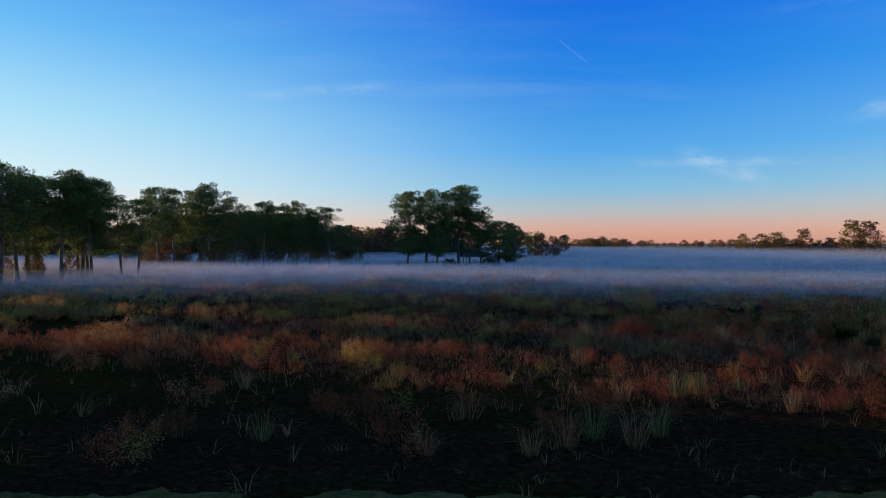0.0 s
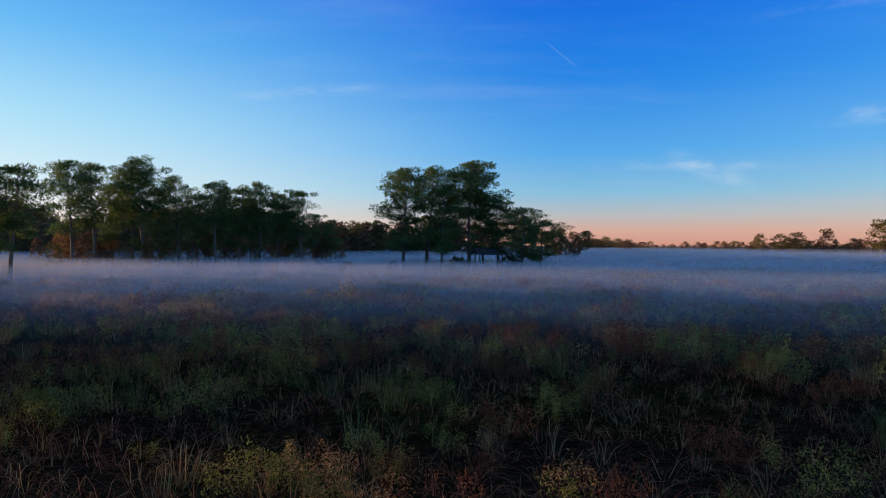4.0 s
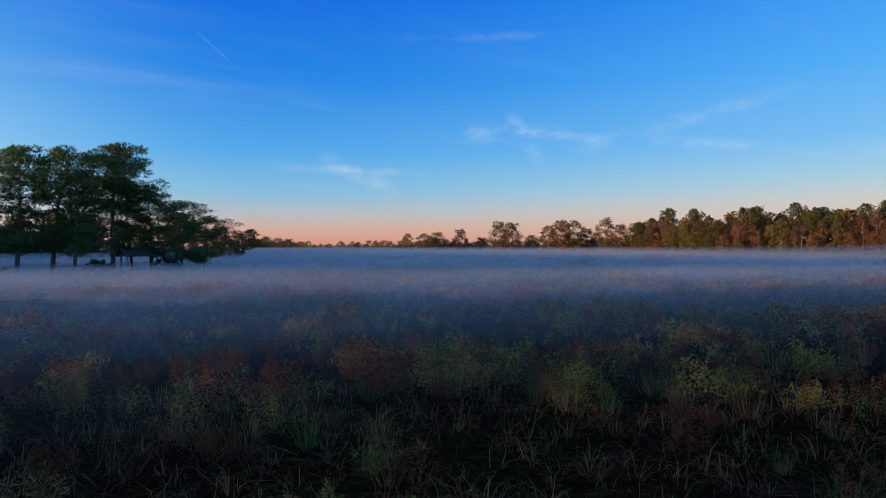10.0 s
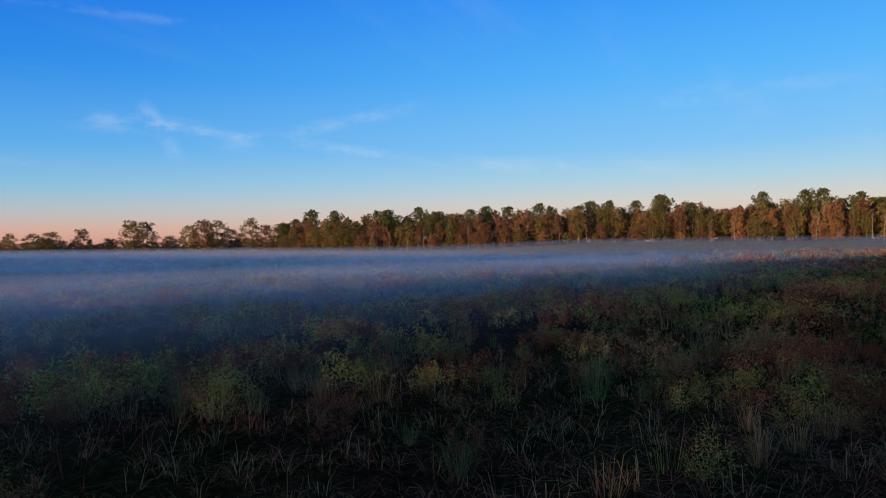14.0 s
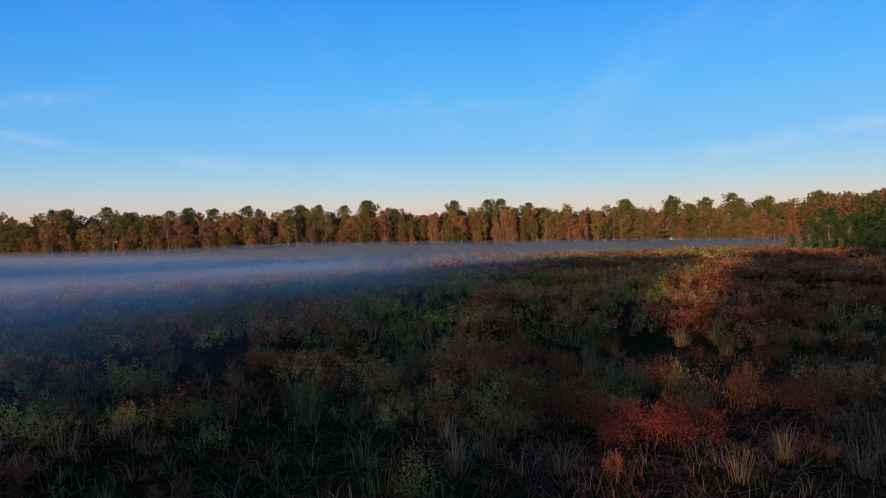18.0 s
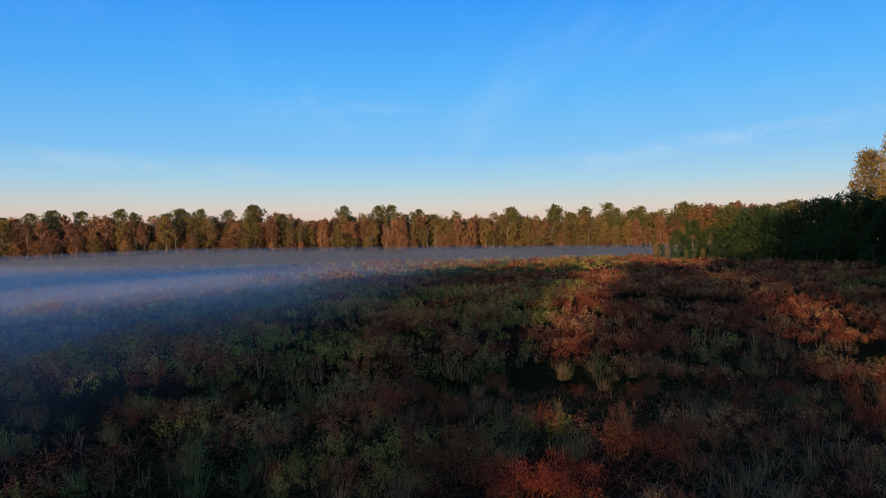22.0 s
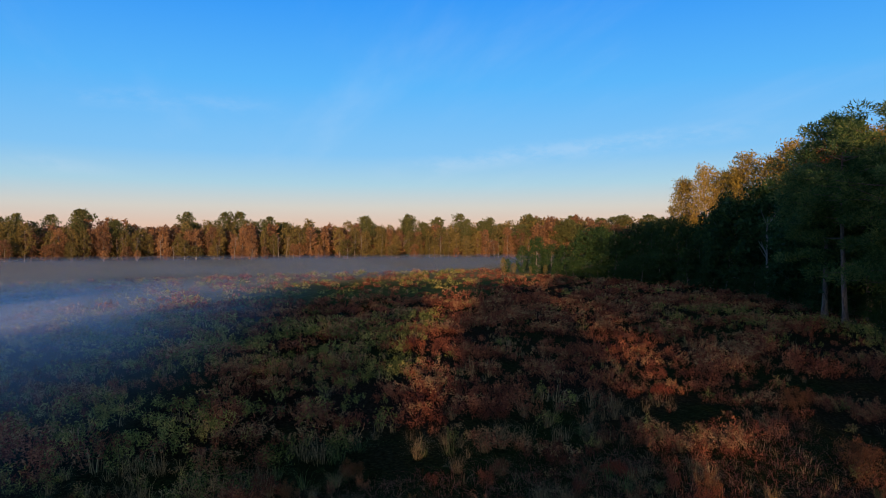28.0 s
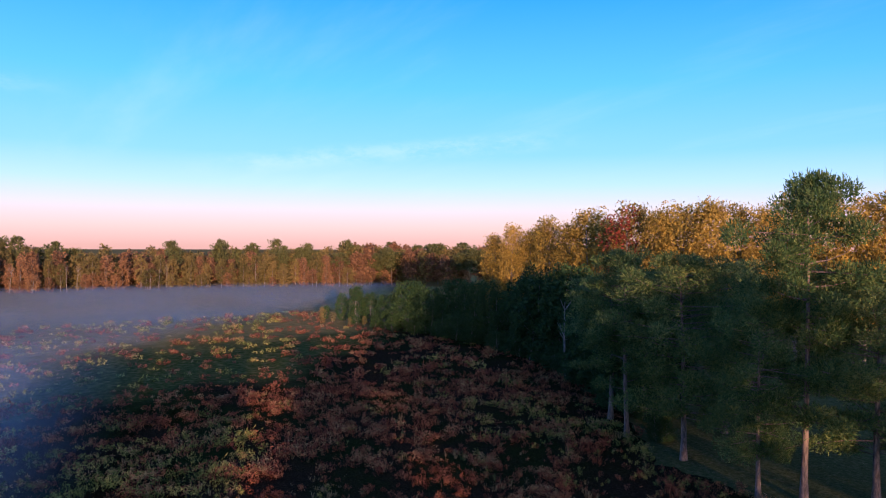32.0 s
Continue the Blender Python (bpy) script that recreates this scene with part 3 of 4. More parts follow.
# the clump of pines out in the meadow: bearing, distance, height, breadth, model
for a, d, tall, wide, k in ((-2.6, 80, 12.8, 0.95, 0), (-0.3, 82, 13.2, 1.0, 2), (1.2, 79, 11.0, 0.9, 3), (3.9, 82, 14.1, 0.95, 1), (5.2, 84, 10.5, 0.9, 2),
                            (6.6, 83, 9.6, 1.0, 0), (8.8, 82, 8.0, 1.2, 2), (10.6, 84, 6.6, 1.35, 2)):
    x, y, _ = spot(a, d)
    plant(PINES[k], x, y, tall * 1.05, 14, wide=1.18 * wide, label="dark pine in a clump standing in the misty meadow", group="pines in the meadow clump")
# the pine wood at the sunward side
for a, d, tall, k in ((-25.4, 93, 15.6, 1), (-22.6, 95, 13.4, 0), (-19.6, 92, 12.6, 3), (-17.6, 95, 12.4, 2), (-15.8, 93, 12.9, 0), (-14.2, 97, 11.6, 1), (-12.0, 93, 12.1, 2),
                      (-30.7, 94, 14.7, 0), (-29.0, 95, 15.2, 2), (-26.2, 97, 14.6, 3), (-24.0, 100, 12.0, 2), (-21.0, 101, 11.6, 2), (-10.6, 99, 8.8, 2), (-27.6, 102, 12.4, 0), (-18.6, 101, 11.6, 0),
                      (-13.2, 102, 10.4, 2), (-16.5, 103, 11.0, 3), (-9.3, 96, 7.0, 0)):
    x, y, _ = spot(a, d)
    plant(WOOD_PINES[k % 4], x, y, tall * 0.97, 14, wide=0.95, label="pine at the edge of the sunward wood", group="pines of the sunward wood")
for x, y, tall, k in ((-45, 92, 14.6, 3), (-48, 95, 15.2, 0), (-42.5, 99, 12.6, 2), (-56, 97, 14.6, 1), (-49, 81, 15.5, 0), (-51, 87, 15.2, 2), (-47, 89, 15.4, 1), (-46.5, 94, 14.8, 2), (-44, 97.5, 12.5, 0), (-53, 92, 15.0, 3), (-55, 82, 15.8, 2), (-52, 77, 15.5, 0), (-58, 90, 14.6, 0), (-50, 98, 13.2, 2),
                      (-57, 76, 15.0, 1), (-62, 67.2, 15.0, 0), (-66, 66.0, 14.0, 2), (-59, 65.6, 11.0, 1), (-62, 54.0, 15.0, 0), (-66, 51, 16.0, 2), (-61, 46, 15.0, 1), (-67, 43, 16.0, 3), (-62, 39, 16.0, 2), (-61, 27, 15.5, 2), (-67, 22, 16.0, 1), (-62, 17, 15.5, 0),
                      (-66, 11, 16.0, 2), (-61, 6, 15.5, 0), (-66, 0, 16.0, 2), (-62, -6, 15.0, 1)):
    # those below y 74 stand out of view, placed to cast the streaked shadows
    if y > 74:
        plant(WOOD_PINES[k % 4], x, y, tall * 0.86, 14, wide=1.15, label="tall pine in the sunward wood", group="pines of the sunward wood")
    else:
        plant(FAR_PINES[k % 3], x, y, tall * (1.35 if y < 40 else 1.0), 18, wide=1.5, label="tall pine in the sunward wood", group="pines of the sunward wood")
for k in range(38):
    a = -33 + 24.5 * k / 37 + rng.uniform(-0.4, 0.4)
    x, y, _ = spot(a, rng.uniform(92, 106) if k % 3 else rng.uniform(106, 114))
    plant((FAR_RUST + FAR_OLIVE)[(k * 3) % 5], x, y, rng.uniform(2.5, 5.6), 17, wide=rng.uniform(0.9, 1.5), label="brushy rust-leaved understory tree among the pines", group="understory of the sunward wood")
for k in range(18):
    x, y = -47 - 12 * rng.uniform(0, 1), 77 + 22 * (k + rng.uniform(0, 1)) / 18
    plant((FAR_RUST + FAR_OLIVE)[(k * 3) % 5], x, y, rng.uniform(1.8, 3.4), 17, wide=rng.uniform(0.9, 1.4), label="brushy rust-leaved understory tree among the pines", group="understory of the sunward wood")
# unseen understory, added to hold off the sun; its gap lights the lawn
for k in range(30):
    x, y = -64 + rng.uniform(-3, 3), -14 + 79 * (k + rng.uniform(0, 1)) / 30
    if 29 < y < 36 or y > 55:
        continue
    plant((FAR_RUST + FAR_OLIVE)[k % 5], x, y, rng.uniform(7.0, 10.0) if y > 40 else rng.uniform(11.0, 15.0), 17, wide=1.6, label="unseen olive understory tree added below the tall pines for shade", group="understory of the sunward wood")
# more unseen trees, added to cut the low sun into streaks
for x, y, tall in ((-63, 66.8, 7.5), (-60, 65.8, 6.5), (-66, 68.0, 7.5), (-63, 74.6, 8.0), (-54, 75.5, 8.0), (-57, 73.6, 8.5), (-50, 78, 7.0), (-60, 75, 8.0)):
    plant(FAR_OLIVE[0], x, y, tall, 17, wide=1.3, label="unseen olive understory tree added below the tall pines for shade", group="understory of the sunward wood")
# low woods far behind the clump
for k in range(120):
    a = -43 + 45 * k / 119 + rng.uniform(-0.4, 0.4)
    x, y, _ = spot(a, rng.uniform(150, 200))
    far_tree((FAR_OLIVE + FAR_RUST)[k % 5], x, y, rng.uniform(6, 10), 17.5, 1.5)
for k in range(46):
    a = -13 + 27 * k / 45 + rng.uniform(-0.4, 0.4)
    d = rng.uniform(150, 210) if a < 4 or a > 7 else 200
    x, y, _ = spot(a, d if a < 8 else rng.uniform(128, 150))
    far_tree((FAR_OLIVE + FAR_RUST + FAR_PINES)[k % 8], x, y, rng.uniform(7.5, 11.5) if a < 10.5 else rng.uniform(6, 9), 17.5, 1.2)
# a band behind, showing in gaps, raised where hidden to shade the mist
for k in range(150):
    a = -46 + 38 * k / 149 + rng.uniform(-0.3, 0.3)
    x, y, _ = spot(a, rng.uniform(260, 330))
    tall = float(np.interp(a, (-32, -30.5, -27, -26, -13, -11), (20, 13, 13, 19, 18, 12)))
    far_tree((FAR_OLIVE + FAR_RUST)[k % 5], x, y, tall * rng.uniform(0.9, 1.05), 17.5, 1.3)
# an unseen tall wood, added in the west so that its shadow falls on the clump
for row in range(3):
    for k in range(14):
        far_tree((FAR_OLIVE + FAR_PINES)[k % 5], -178 - 8 * row + rng.uniform(-2, 2), 198 + 46 * (k + rng.uniform(-0.4, 0.4)) / 13, rng.uniform(19, 23), 17.5, 1.3)
# scattered far trees across the mist: bearing, distance, height
for a, d, tall, wide, k in ((14.5, 380, 5.5, 1.3, 0), (15.6, 380, 6, 1.4, 1), (16.6, 390, 5.5, 1.4, 0), (17.4, 390, 5, 1.4, 2), (27.8, 340, 7.2, 0.9, 0), (29.3, 340, 6.8, 1.2, 1), (30.4, 340, 8.0, 1.2, 0), (32.5, 340, 9.4, 1.0, 2), (34.3, 345, 5, 1.3, 1),
                            (36.0, 338, 12.6, 1.0, 0), (37.0, 342, 12.8, 1.0, 1), (38.8, 345, 6, 1.3, 2), (40.3, 335, 10.5, 1.0, 0), (41.4, 335, 13.6, 1.1, 1), (42.4, 335, 12.8, 1.0, 0), (43.6, 340, 9, 1.2, 2), (45.1, 332, 13.8, 0.8, 0), (46.4, 330, 11, 1.1, 1), (47.7, 325, 10.5, 1.2, 0)):
    x, y, _ = spot(a, d)
    plant((FAR_OLIVE + FAR_RUST)[k + (1 if a > 33 else 0)], x, y, tall * 1.0 + 2.4, 17, wide=1.5 * wide, label="distant tree standing across the misty field", group="scattered far trees")
for k in range(110):
    a, d = 12 + 37 * (k + rng.uniform(-0.5, 0.5)) / 109, rng.uniform(380, 440)
    x, y, _ = spot(a, d if not 18 < a < 27 else rng.uniform(560, 660))
    far_tree((FAR_OLIVE + FAR_RUST)[k % 5], x, y, rng.uniform(4.0, 8.0), 17, rng.uniform(1.6, 2.8))


# the long wood across the field
def wood_line(a):
    return float(np.interp(a, (46, 50, 55, 60, 70, 116, 124), (325, 300, 280, 266, 260, 262, 275)))


for row in range(4):
    for k in range(84):
        a = 48 + 74 * (k + rng.uniform(-0.35, 0.35)) / 83
        x, y, _ = spot(a, wood_line(a) + 6.5 * row + rng.uniform(-2, 2))
        pinely = rng.uniform() < (0.04, 0.16, 0.26, 0.34)[row]
        rusty = rng.uniform() < np.interp(a, (50, 65, 80, 100), (0.45, 0.75, 0.6, 0.35))
        kind = FAR_PINES if pinely else FAR_RUST if rusty else FAR_OLIVE
        size = np.interp(a, (48, 55, 120), (0.95, 0.98, 0.9)) * (13.6, 15.0, 16.2, 17.0)[row] * rng.uniform(0.76, 1.07) * (1.12 if pinely else 1.0)
        one = kind[int(rng.integers(len(kind)))]
        if row == 0:
            plant(one, x, y, size, 17.5, wide=rng.uniform(0.75, 0.95) if pinely else rng.uniform(0.72, 1.0), group="trees of the long wood")
        else:
            far_tree(one, x, y, size, 17.5, rng.uniform(0.75, 0.95) if pinely else rng.uniform(0.85, 1.1))
for k in range(70):
    a = 48 + 76 * k / 69
    x, y, _ = spot(a, wood_line(a) + 32 + rng.uniform(-2, 2))
    far_tree((FAR_OLIVE + FAR_RUST)[k % 5], x, y, rng.uniform(12, 14.5), 17.5, 1.7)
for k in range(120):
    a = 47 + 80 * k / 119
    x, y, _ = spot(a, wood_line(a) + 18 + rng.uniform(-3, 3))
    far_tree(FAR_OLIVE[0] if k % 3 else FAR_RUST[0], x, y, rng.uniform(4.5, 7), 17.5, 2.6)
for k in range(58):
    a = 47 + 83 * (k + rng.uniform(-0.5, 0.5)) / 57
    x, y, _ = spot(a, wood_line(a) - 4 + rng.uniform(-1.5, 1.5))
    plant((FAR_RUST + FAR_OLIVE)[int(rng.integers(5))], x, y, rng.uniform(3.5, 8), 17.5, wide=rng.uniform(1.2, 1.8), label="low brushy tree at the foot of the long wood", group="trees of the long wood")
# the near wood to the south-east: dark edge trees, tall gold crowns behind
for row in range(3):
    for k in range(24):
        x, y, _ = spot(117 + 26 * (k + rng.uniform(-0.4, 0.4)) / 23, 264 + 8 * row + rng.uniform(-2, 2))
        far_tree((FAR_OLIVE + FAR_RUST + FAR_PINES)[int(rng.integers(8))], x, y, (14.5, 16.5, 18.0)[row] * rng.uniform(0.88, 1.06), 17.5, rng.uniform(1.0, 1.3))
EDGE = ((116, 150), (120, 140), (126, 125), (132, 108), (137, 92), (141, 76), (146, 62))
for k in range(30):
    a = 115.6 + 29.5 * (k / 29) ** 0.9
    d = float(np.interp(a, *zip(*EDGE))) + rng.uniform(0, 7)
    tall = float(np.interp(a, (115.6, 118.5, 126, 132, 137, 146), (4.5, 7.5, 11, 13, 14.5, 14.5))) * rng.uniform(0.85, 1.05)
    x, y, _ = spot(a, d)
    plant(DARK[k % 2], x, y, tall * rng.uniform(0.75, 1.12), 13, wide=rng.uniform(0.65, 1.15), group="dark trees of the wood edge")
for k in range(34):
    a = 115.2 + 30 * (k / 33) ** 0.9 + rng.uniform(-0.3, 0.3)
    x, y, _ = spot(a, float(np.interp(a, *zip(*EDGE))) - rng.uniform(1, 5))
    plant(DARK[k % 2] if a > 119 else FAR_OLIVE[k % 2], x, y, rng.uniform(1.8, 5.0) * (1.0 if a > 119 else 0.85), 13, wide=rng.uniform(1.1, 1.8) * (1.0 if a > 119 else 0.6), label="low dark green bush before the wood edge" if a > 119 else "low olive bush at the tip of the wood edge", group="bushes of the wood edge")
for a, d, tall, k in ((130.5, 140, 20.5, 0), (132.2, 136, 22.5, 1), (133.6, 134, 23.5, 0), (135.2, 130, 24.0, 1), (137.0, 126, 25.0, 0), (138.8, 124, 25.5, 1), (140.8, 118, 26.0, 0), (142.6, 114, 26.2, 1), (144.6, 110, 26.4, 0), (146.5, 110, 26.0, 1),
                      (148.6, 108, 26.0, 0), (150.5, 112, 26.0, 1), (152.6, 110, 26.0, 0), (154.8, 112, 26.2, 1), (157.0, 110, 26.4, 0), (159.4, 112, 26.5, 1), (161.5, 112, 26.0, 0), (134.5, 142, 23.0, 0), (139.8, 132, 25.0, 1), (145.6, 122, 26.0, 0)):
    x, y, _ = spot(a, d)
    plant(GOLD[k], x, y, tall * rng.uniform(0.84, 0.99), 24, wide=rng.uniform(0.8, 1.05), group="golden trees of the near wood")
x, y, _ = spot(141.6, 112)
plant(RED, x, y, 24.0, 20, wide=0.9)
# pines round the lawn
for x, y, tall, k, wide in ((27.3, -2.0, 17.0, 1, 0.95), (17.3, -1.1, 22.6, 0, 0.68), (19.6, 0.6, 14.0, 1, 0.8), (14.0, -4.4, 16.0, 1, 1.0), (34.2, -3.5, 17.2, 0, 0.85), (37.0, -10.0, 15.0, 1, 1.2), (39.0, -7.0, 14.0, 0, 1.2), (29.5, -12.0, 16.0, 0, 1.1), (10.0, -9.0, 17.0, 0, 1.0)):
    plant(BIG_PINES[k], x, y, tall, 22, wide=wide, group="pines round the lawn")


# pale bare trunks before the dark wood edge
def snag(tall, r):
    h = np.linspace(0, 1, 8)
    bend = 0.25 * np.stack([np.sin(h * 4 + rng.uniform(0, 6)), np.sin(h * 3 + rng.uniform(0, 6)), 0 * h], -1)
    spine = bend - bend[0] + np.stack([0 * h, 0 * h, h * tall], -1)
    spine[0, 2] = -0.2
    pieces = [tube(spine, r * (1 - 0.8 * h), 7)]
    for k in range(7):
        at = rng.uniform(0.45, 0.9)
        root = np.array([np.interp(at, h, spine[:, c]) for c in range(3)])
        a, reach = rng.uniform(0, 2 * np.pi), tall * rng.uniform(0.12, 0.25)
        way = np.array([math.cos(a) * 0.6, math.sin(a) * 0.6, 0.8])
        pieces.append(tube([root, root + way * reach * 0.5, root + way * reach + (0, 0, 0.2)], (r * 0.4, r * 0.28, r * 0.08), 5))
    return joined(pieces)


for a, d, tall in ((133.7, 100, 5.5), (134.8, 98, 3.6), (136.8, 88, 10.0), (132.6, 103, 3.2)):
    x, y, z = spot(a, d)
    ob = new("bare_tree", mesh_of("bare_tree", *snag(tall, 0.02 * tall), PALE_BARK, True))
    ob.matrix_world = pose(x, y, z)
    tagged(ob, "pale bare trunk standing before the dark wood edge", "tree", "pale trunks")
SNAGS = [mesh_of("bare_tree", *snag(11, 0.13), PALE_BARK, True) for _ in range(3)]
for k in range(30):
    a = (57, 66, 74, 83, 93, 103)[k % 6] + rng.normal() * 2.2
    x, y, z = spot(a, wood_line(a) - 3 + rng.uniform(-1.5, 1.5))
    ob = new("bare_tree", SNAGS[k % 3])
    ob.matrix_world = pose(x, y, z, 0, 0, rng.uniform(0, 360))
    ob.scale = (1, 1, rng.uniform(0.5, 0.95))
    tagged(ob, "slender pale leafless trunk at the edge of the long wood", "tree", "pale trunks of the long wood")
# bushes under the pine clump and out in the field
BUSH = model("bush", "dark rounded bush beneath the meadow pines", "bush", broadleaf(2.2, 3.4, 0.05, 30, 70, 0.2), PALE_BARK, DARK_LEAF)
for a, d, tall in ((2.7, 80, 1.9), (7.6, 80, 2.0), (8.4, 81, 1.5), (-7.8, 72, 1.5), (-3.4, 79, 1.3)):
    x, y, _ = spot(a, d)
    plant(BUSH, x, y, tall, 2.2, group="bushes under the pines")


# the little shelter among the pines
def box(lo, hi):
    (x0, y0, z0), (x1, y1, z1) = lo, hi
    v = np.array([(x, y, z) for z in (z0, z1) for y in (y0, y1) for x in (x0, x1)], float)
    return v, np.array([[0, 2, 3, 1], [4, 5, 7, 6], [0, 1, 5, 4], [2, 6, 7, 3], [0, 4, 6, 2], [1, 3, 7, 5]])


SHINGLE = bark("weathered_shingle", (0.03, 0.03, 0.035), (0.09, 0.085, 0.085))
PLANK = bark("pale_plank", (0.28, 0.26, 0.23), (0.5, 0.47, 0.42))
shelter = tagged(new("shelter"), "small open shelter with dark gabled roof among pines", "shelter")
for px in (-1.6, 1.6):
    for py in (-1.1, 1.1):
        part("post", mesh_of("post", *box((px - 0.08, py - 0.08, -0.3), (px + 0.08, py + 0.08, 2.3)), PLANK), shelter)
for side in (-1, 1):
    v, f = box((-2.1, 0, 0), (2.1, 1.75, 0.09))
    v[:, 2] += np.abs(v[:, 1]) * -0.5
    v[:, 1] *= side
    part("roof_slope", mesh_of("roof_slope", v + (0, 0, 3.05), f if side > 0 else f[:, ::-1], SHINGLE), shelter)
for py in (-1.1, 1.1):
    part("beam", mesh_of("beam", *box((-1.9, py - 0.07, 2.3), (1.9, py + 0.07, 2.46)), PLANK), shelter)
part("bench", mesh_of("bench", *box((-1.2, -0.2, 0.42), (1.2, 0.2, 0.48)), PLANK), shelter)
for px in (-0.9, 0.9):
    part("bench_leg", mesh_of("bench_leg", *box((px - 0.06, -0.15, -0.2), (px + 0.06, 0.15, 0.42)), PLANK), shelter)
shelter.matrix_world = pose(*spot(5.7, 82), 0, 0, 12)

for foliage, crowns in far_woods.values():
    tri = np.concatenate(crowns)
    tagged(new("far_woods", mesh_of("far_woods", tri, np.arange(len(tri)).reshape(-1, 3), foliage)), "massed far woods with brown and olive autumn crowns, some added unseen for shade", "woods", kind="stuff")


# ---- meadow plants ----
def tuft_shape(blades, tall, spread, thin):
    """A tuft of thin arching blades."""
    a, r = rng.uniform(0, 2 * np.pi, blades), rng.uniform(0, 0.35, blades) * spread
    foot = np.stack([np.cos(a) * r, np.sin(a) * r, 0 * a], -1)
    b = a + rng.normal(size=blades) * 0.5
    lean = (rng.uniform(0.05, 1.0, blades) ** 0.8)[:, None] * spread * 1.5 * np.stack([np.cos(b), np.sin(b), 0 * b], -1)
    h = tall * rng.uniform(0.35, 1.0, blades)
    up = np.stack([0 * h, 0 * h, h], -1)
    droop = rng.uniform(0, 0.55, (blades, 1))
    mid, tip = foot + lean * 0.3 + up * 0.66, foot + lean + up * (1 - droop)
    side = np.stack([-np.sin(b), np.cos(b), 0 * b], -1) * thin
    v = np.stack([foot - side, foot + side, mid - side * 0.8, mid + side * 0.8, tip], 1)
    f = np.array([[0, 1, 3], [0, 3, 2], [2, 3, 4]])
    return v.reshape(-1, 3), (f[None] + 5 * np.arange(blades)[:, None, None]).reshape(-1, 3)


def forb_shape(plumes, count, tall, spread, leaf, stems=True):
    """A goldenrod-like clump: stems, and plumes of small leaves and seed heads that get fuller upwards."""
    tri, stalks = [], []
    for k in range(plumes):
        a, r = rng.uniform(0, 2 * np.pi), spread * math.sqrt(rng.uniform(0, 1))
        h = tall * rng.uniform(0.6, 1.0) * (1 - 0.3 * r / spread)
        foot, top = np.array([math.cos(a) * r * 0.5, math.sin(a) * r * 0.5, 0]), np.array([math.cos(a) * r, math.sin(a) * r, h])
        s = rng.uniform(0.25, 1.05, (count, 1)) ** 0.7
        c = foot + (top - foot) * s + rng.normal(size=(count, 3)) * (0.16 * spread + 0.02) * (1.25 - 0.8 * s)
        u, w = rng.normal(size=(2, count, 3))
        u /= np.linalg.norm(u, axis=1)[:, None]
        w = np.cross(u, w)
        w /= np.linalg.norm(w, axis=1)[:, None]
        z = leaf * rng.uniform(0.5, 1.4, (count, 1))
        tri.append(np.stack([c - u * z * 0.9, c + w * z * 0.5, c + u * z * 1.0], 1).reshape(-1, 3))
        side = np.array([-math.sin(a), math.cos(a), 0]) * 0.006
        stalks.append(np.array([foot - side, foot + side, top]))
    t = np.concatenate(tri)
    q = np.concatenate(stalks)
    return (t, np.arange(len(t)).reshape(-1, 3)), (q, np.arange(len(q)).reshape(-1, 3))


def strewn(name, label, shapes, mat, xy, sizes):
    """Many plants in one mesh: shapes turned, scaled and set on the land."""
    vs, fs, n = [], [], 0
    pick = rng.integers(len(shapes), size=len(xy))
    turn = rng.uniform(0, 2 * np.pi, len(xy))
    z = height(xy[:, 0], xy[:, 1]) - 0.03
    for k, (v, f) in enumerate(shapes):
        m = np.nonzero(pick == k)[0]
        if not len(m):
            continue
        c, s = np.cos(turn[m])[:, None], np.sin(turn[m])[:, None]
        size = sizes[m][:, None]
        w = np.stack([(v[:, 0] * c - v[:, 1] * s) * size + xy[m, 0:1], (v[:, 0] * s + v[:, 1] * c) * size + xy[m, 1:2], v[:, 2] * size + z[m][:, None]], -1)
        vs.append(w.reshape(-1, 3))
        fs.append((f[None] + (n + len(v) * np.arange(len(m)))[:, None, None]).reshape(-1, 3))
        n += len(m) * len(v)
    tagged(new(name, mesh_of(name, np.concatenate(vs), np.concatenate(fs), mat)), label, "plants", kind="stuff")


def patch(xy, scale, seed):
    """Smooth patchiness between about 0 and 1."""
    grid = np.random.default_rng(int(10 * seed)).uniform(0, 1, (97, 97))

    def octave(p):
        i = np.floor(p).astype(int)
        f = smooth(p - i)
        (a, b), (c, d) = [[grid[(i[:, 0] + u) % 97, (i[:, 1] + w) % 97] for w in (0, 1)] for u in (0, 1)]
        return (a * (1 - f[:, 1]) + b * f[:, 1]) * (1 - f[:, 0]) + (c * (1 - f[:, 1]) + d * f[:, 1]) * f[:, 0]

    n = 0.68 * octave(xy * scale * 0.35) + 0.32 * octave(xy * scale * 0.78 + 31.7)
    return np.clip(0.5 + 1.7 * (n - 0.5), 0, 1)


def scatter(lo, hi, count, keep):
    xy = rng.uniform(lo, hi, (count, 2))
    return xy[keep(xy)]


def reach(xy):
    """Distance from the flown line and the turning place."""
    y = np.clip(xy[:, 1], 22, 46)
    return np.hypot(xy[:, 0] + 3.0, xy[:, 1] - y)


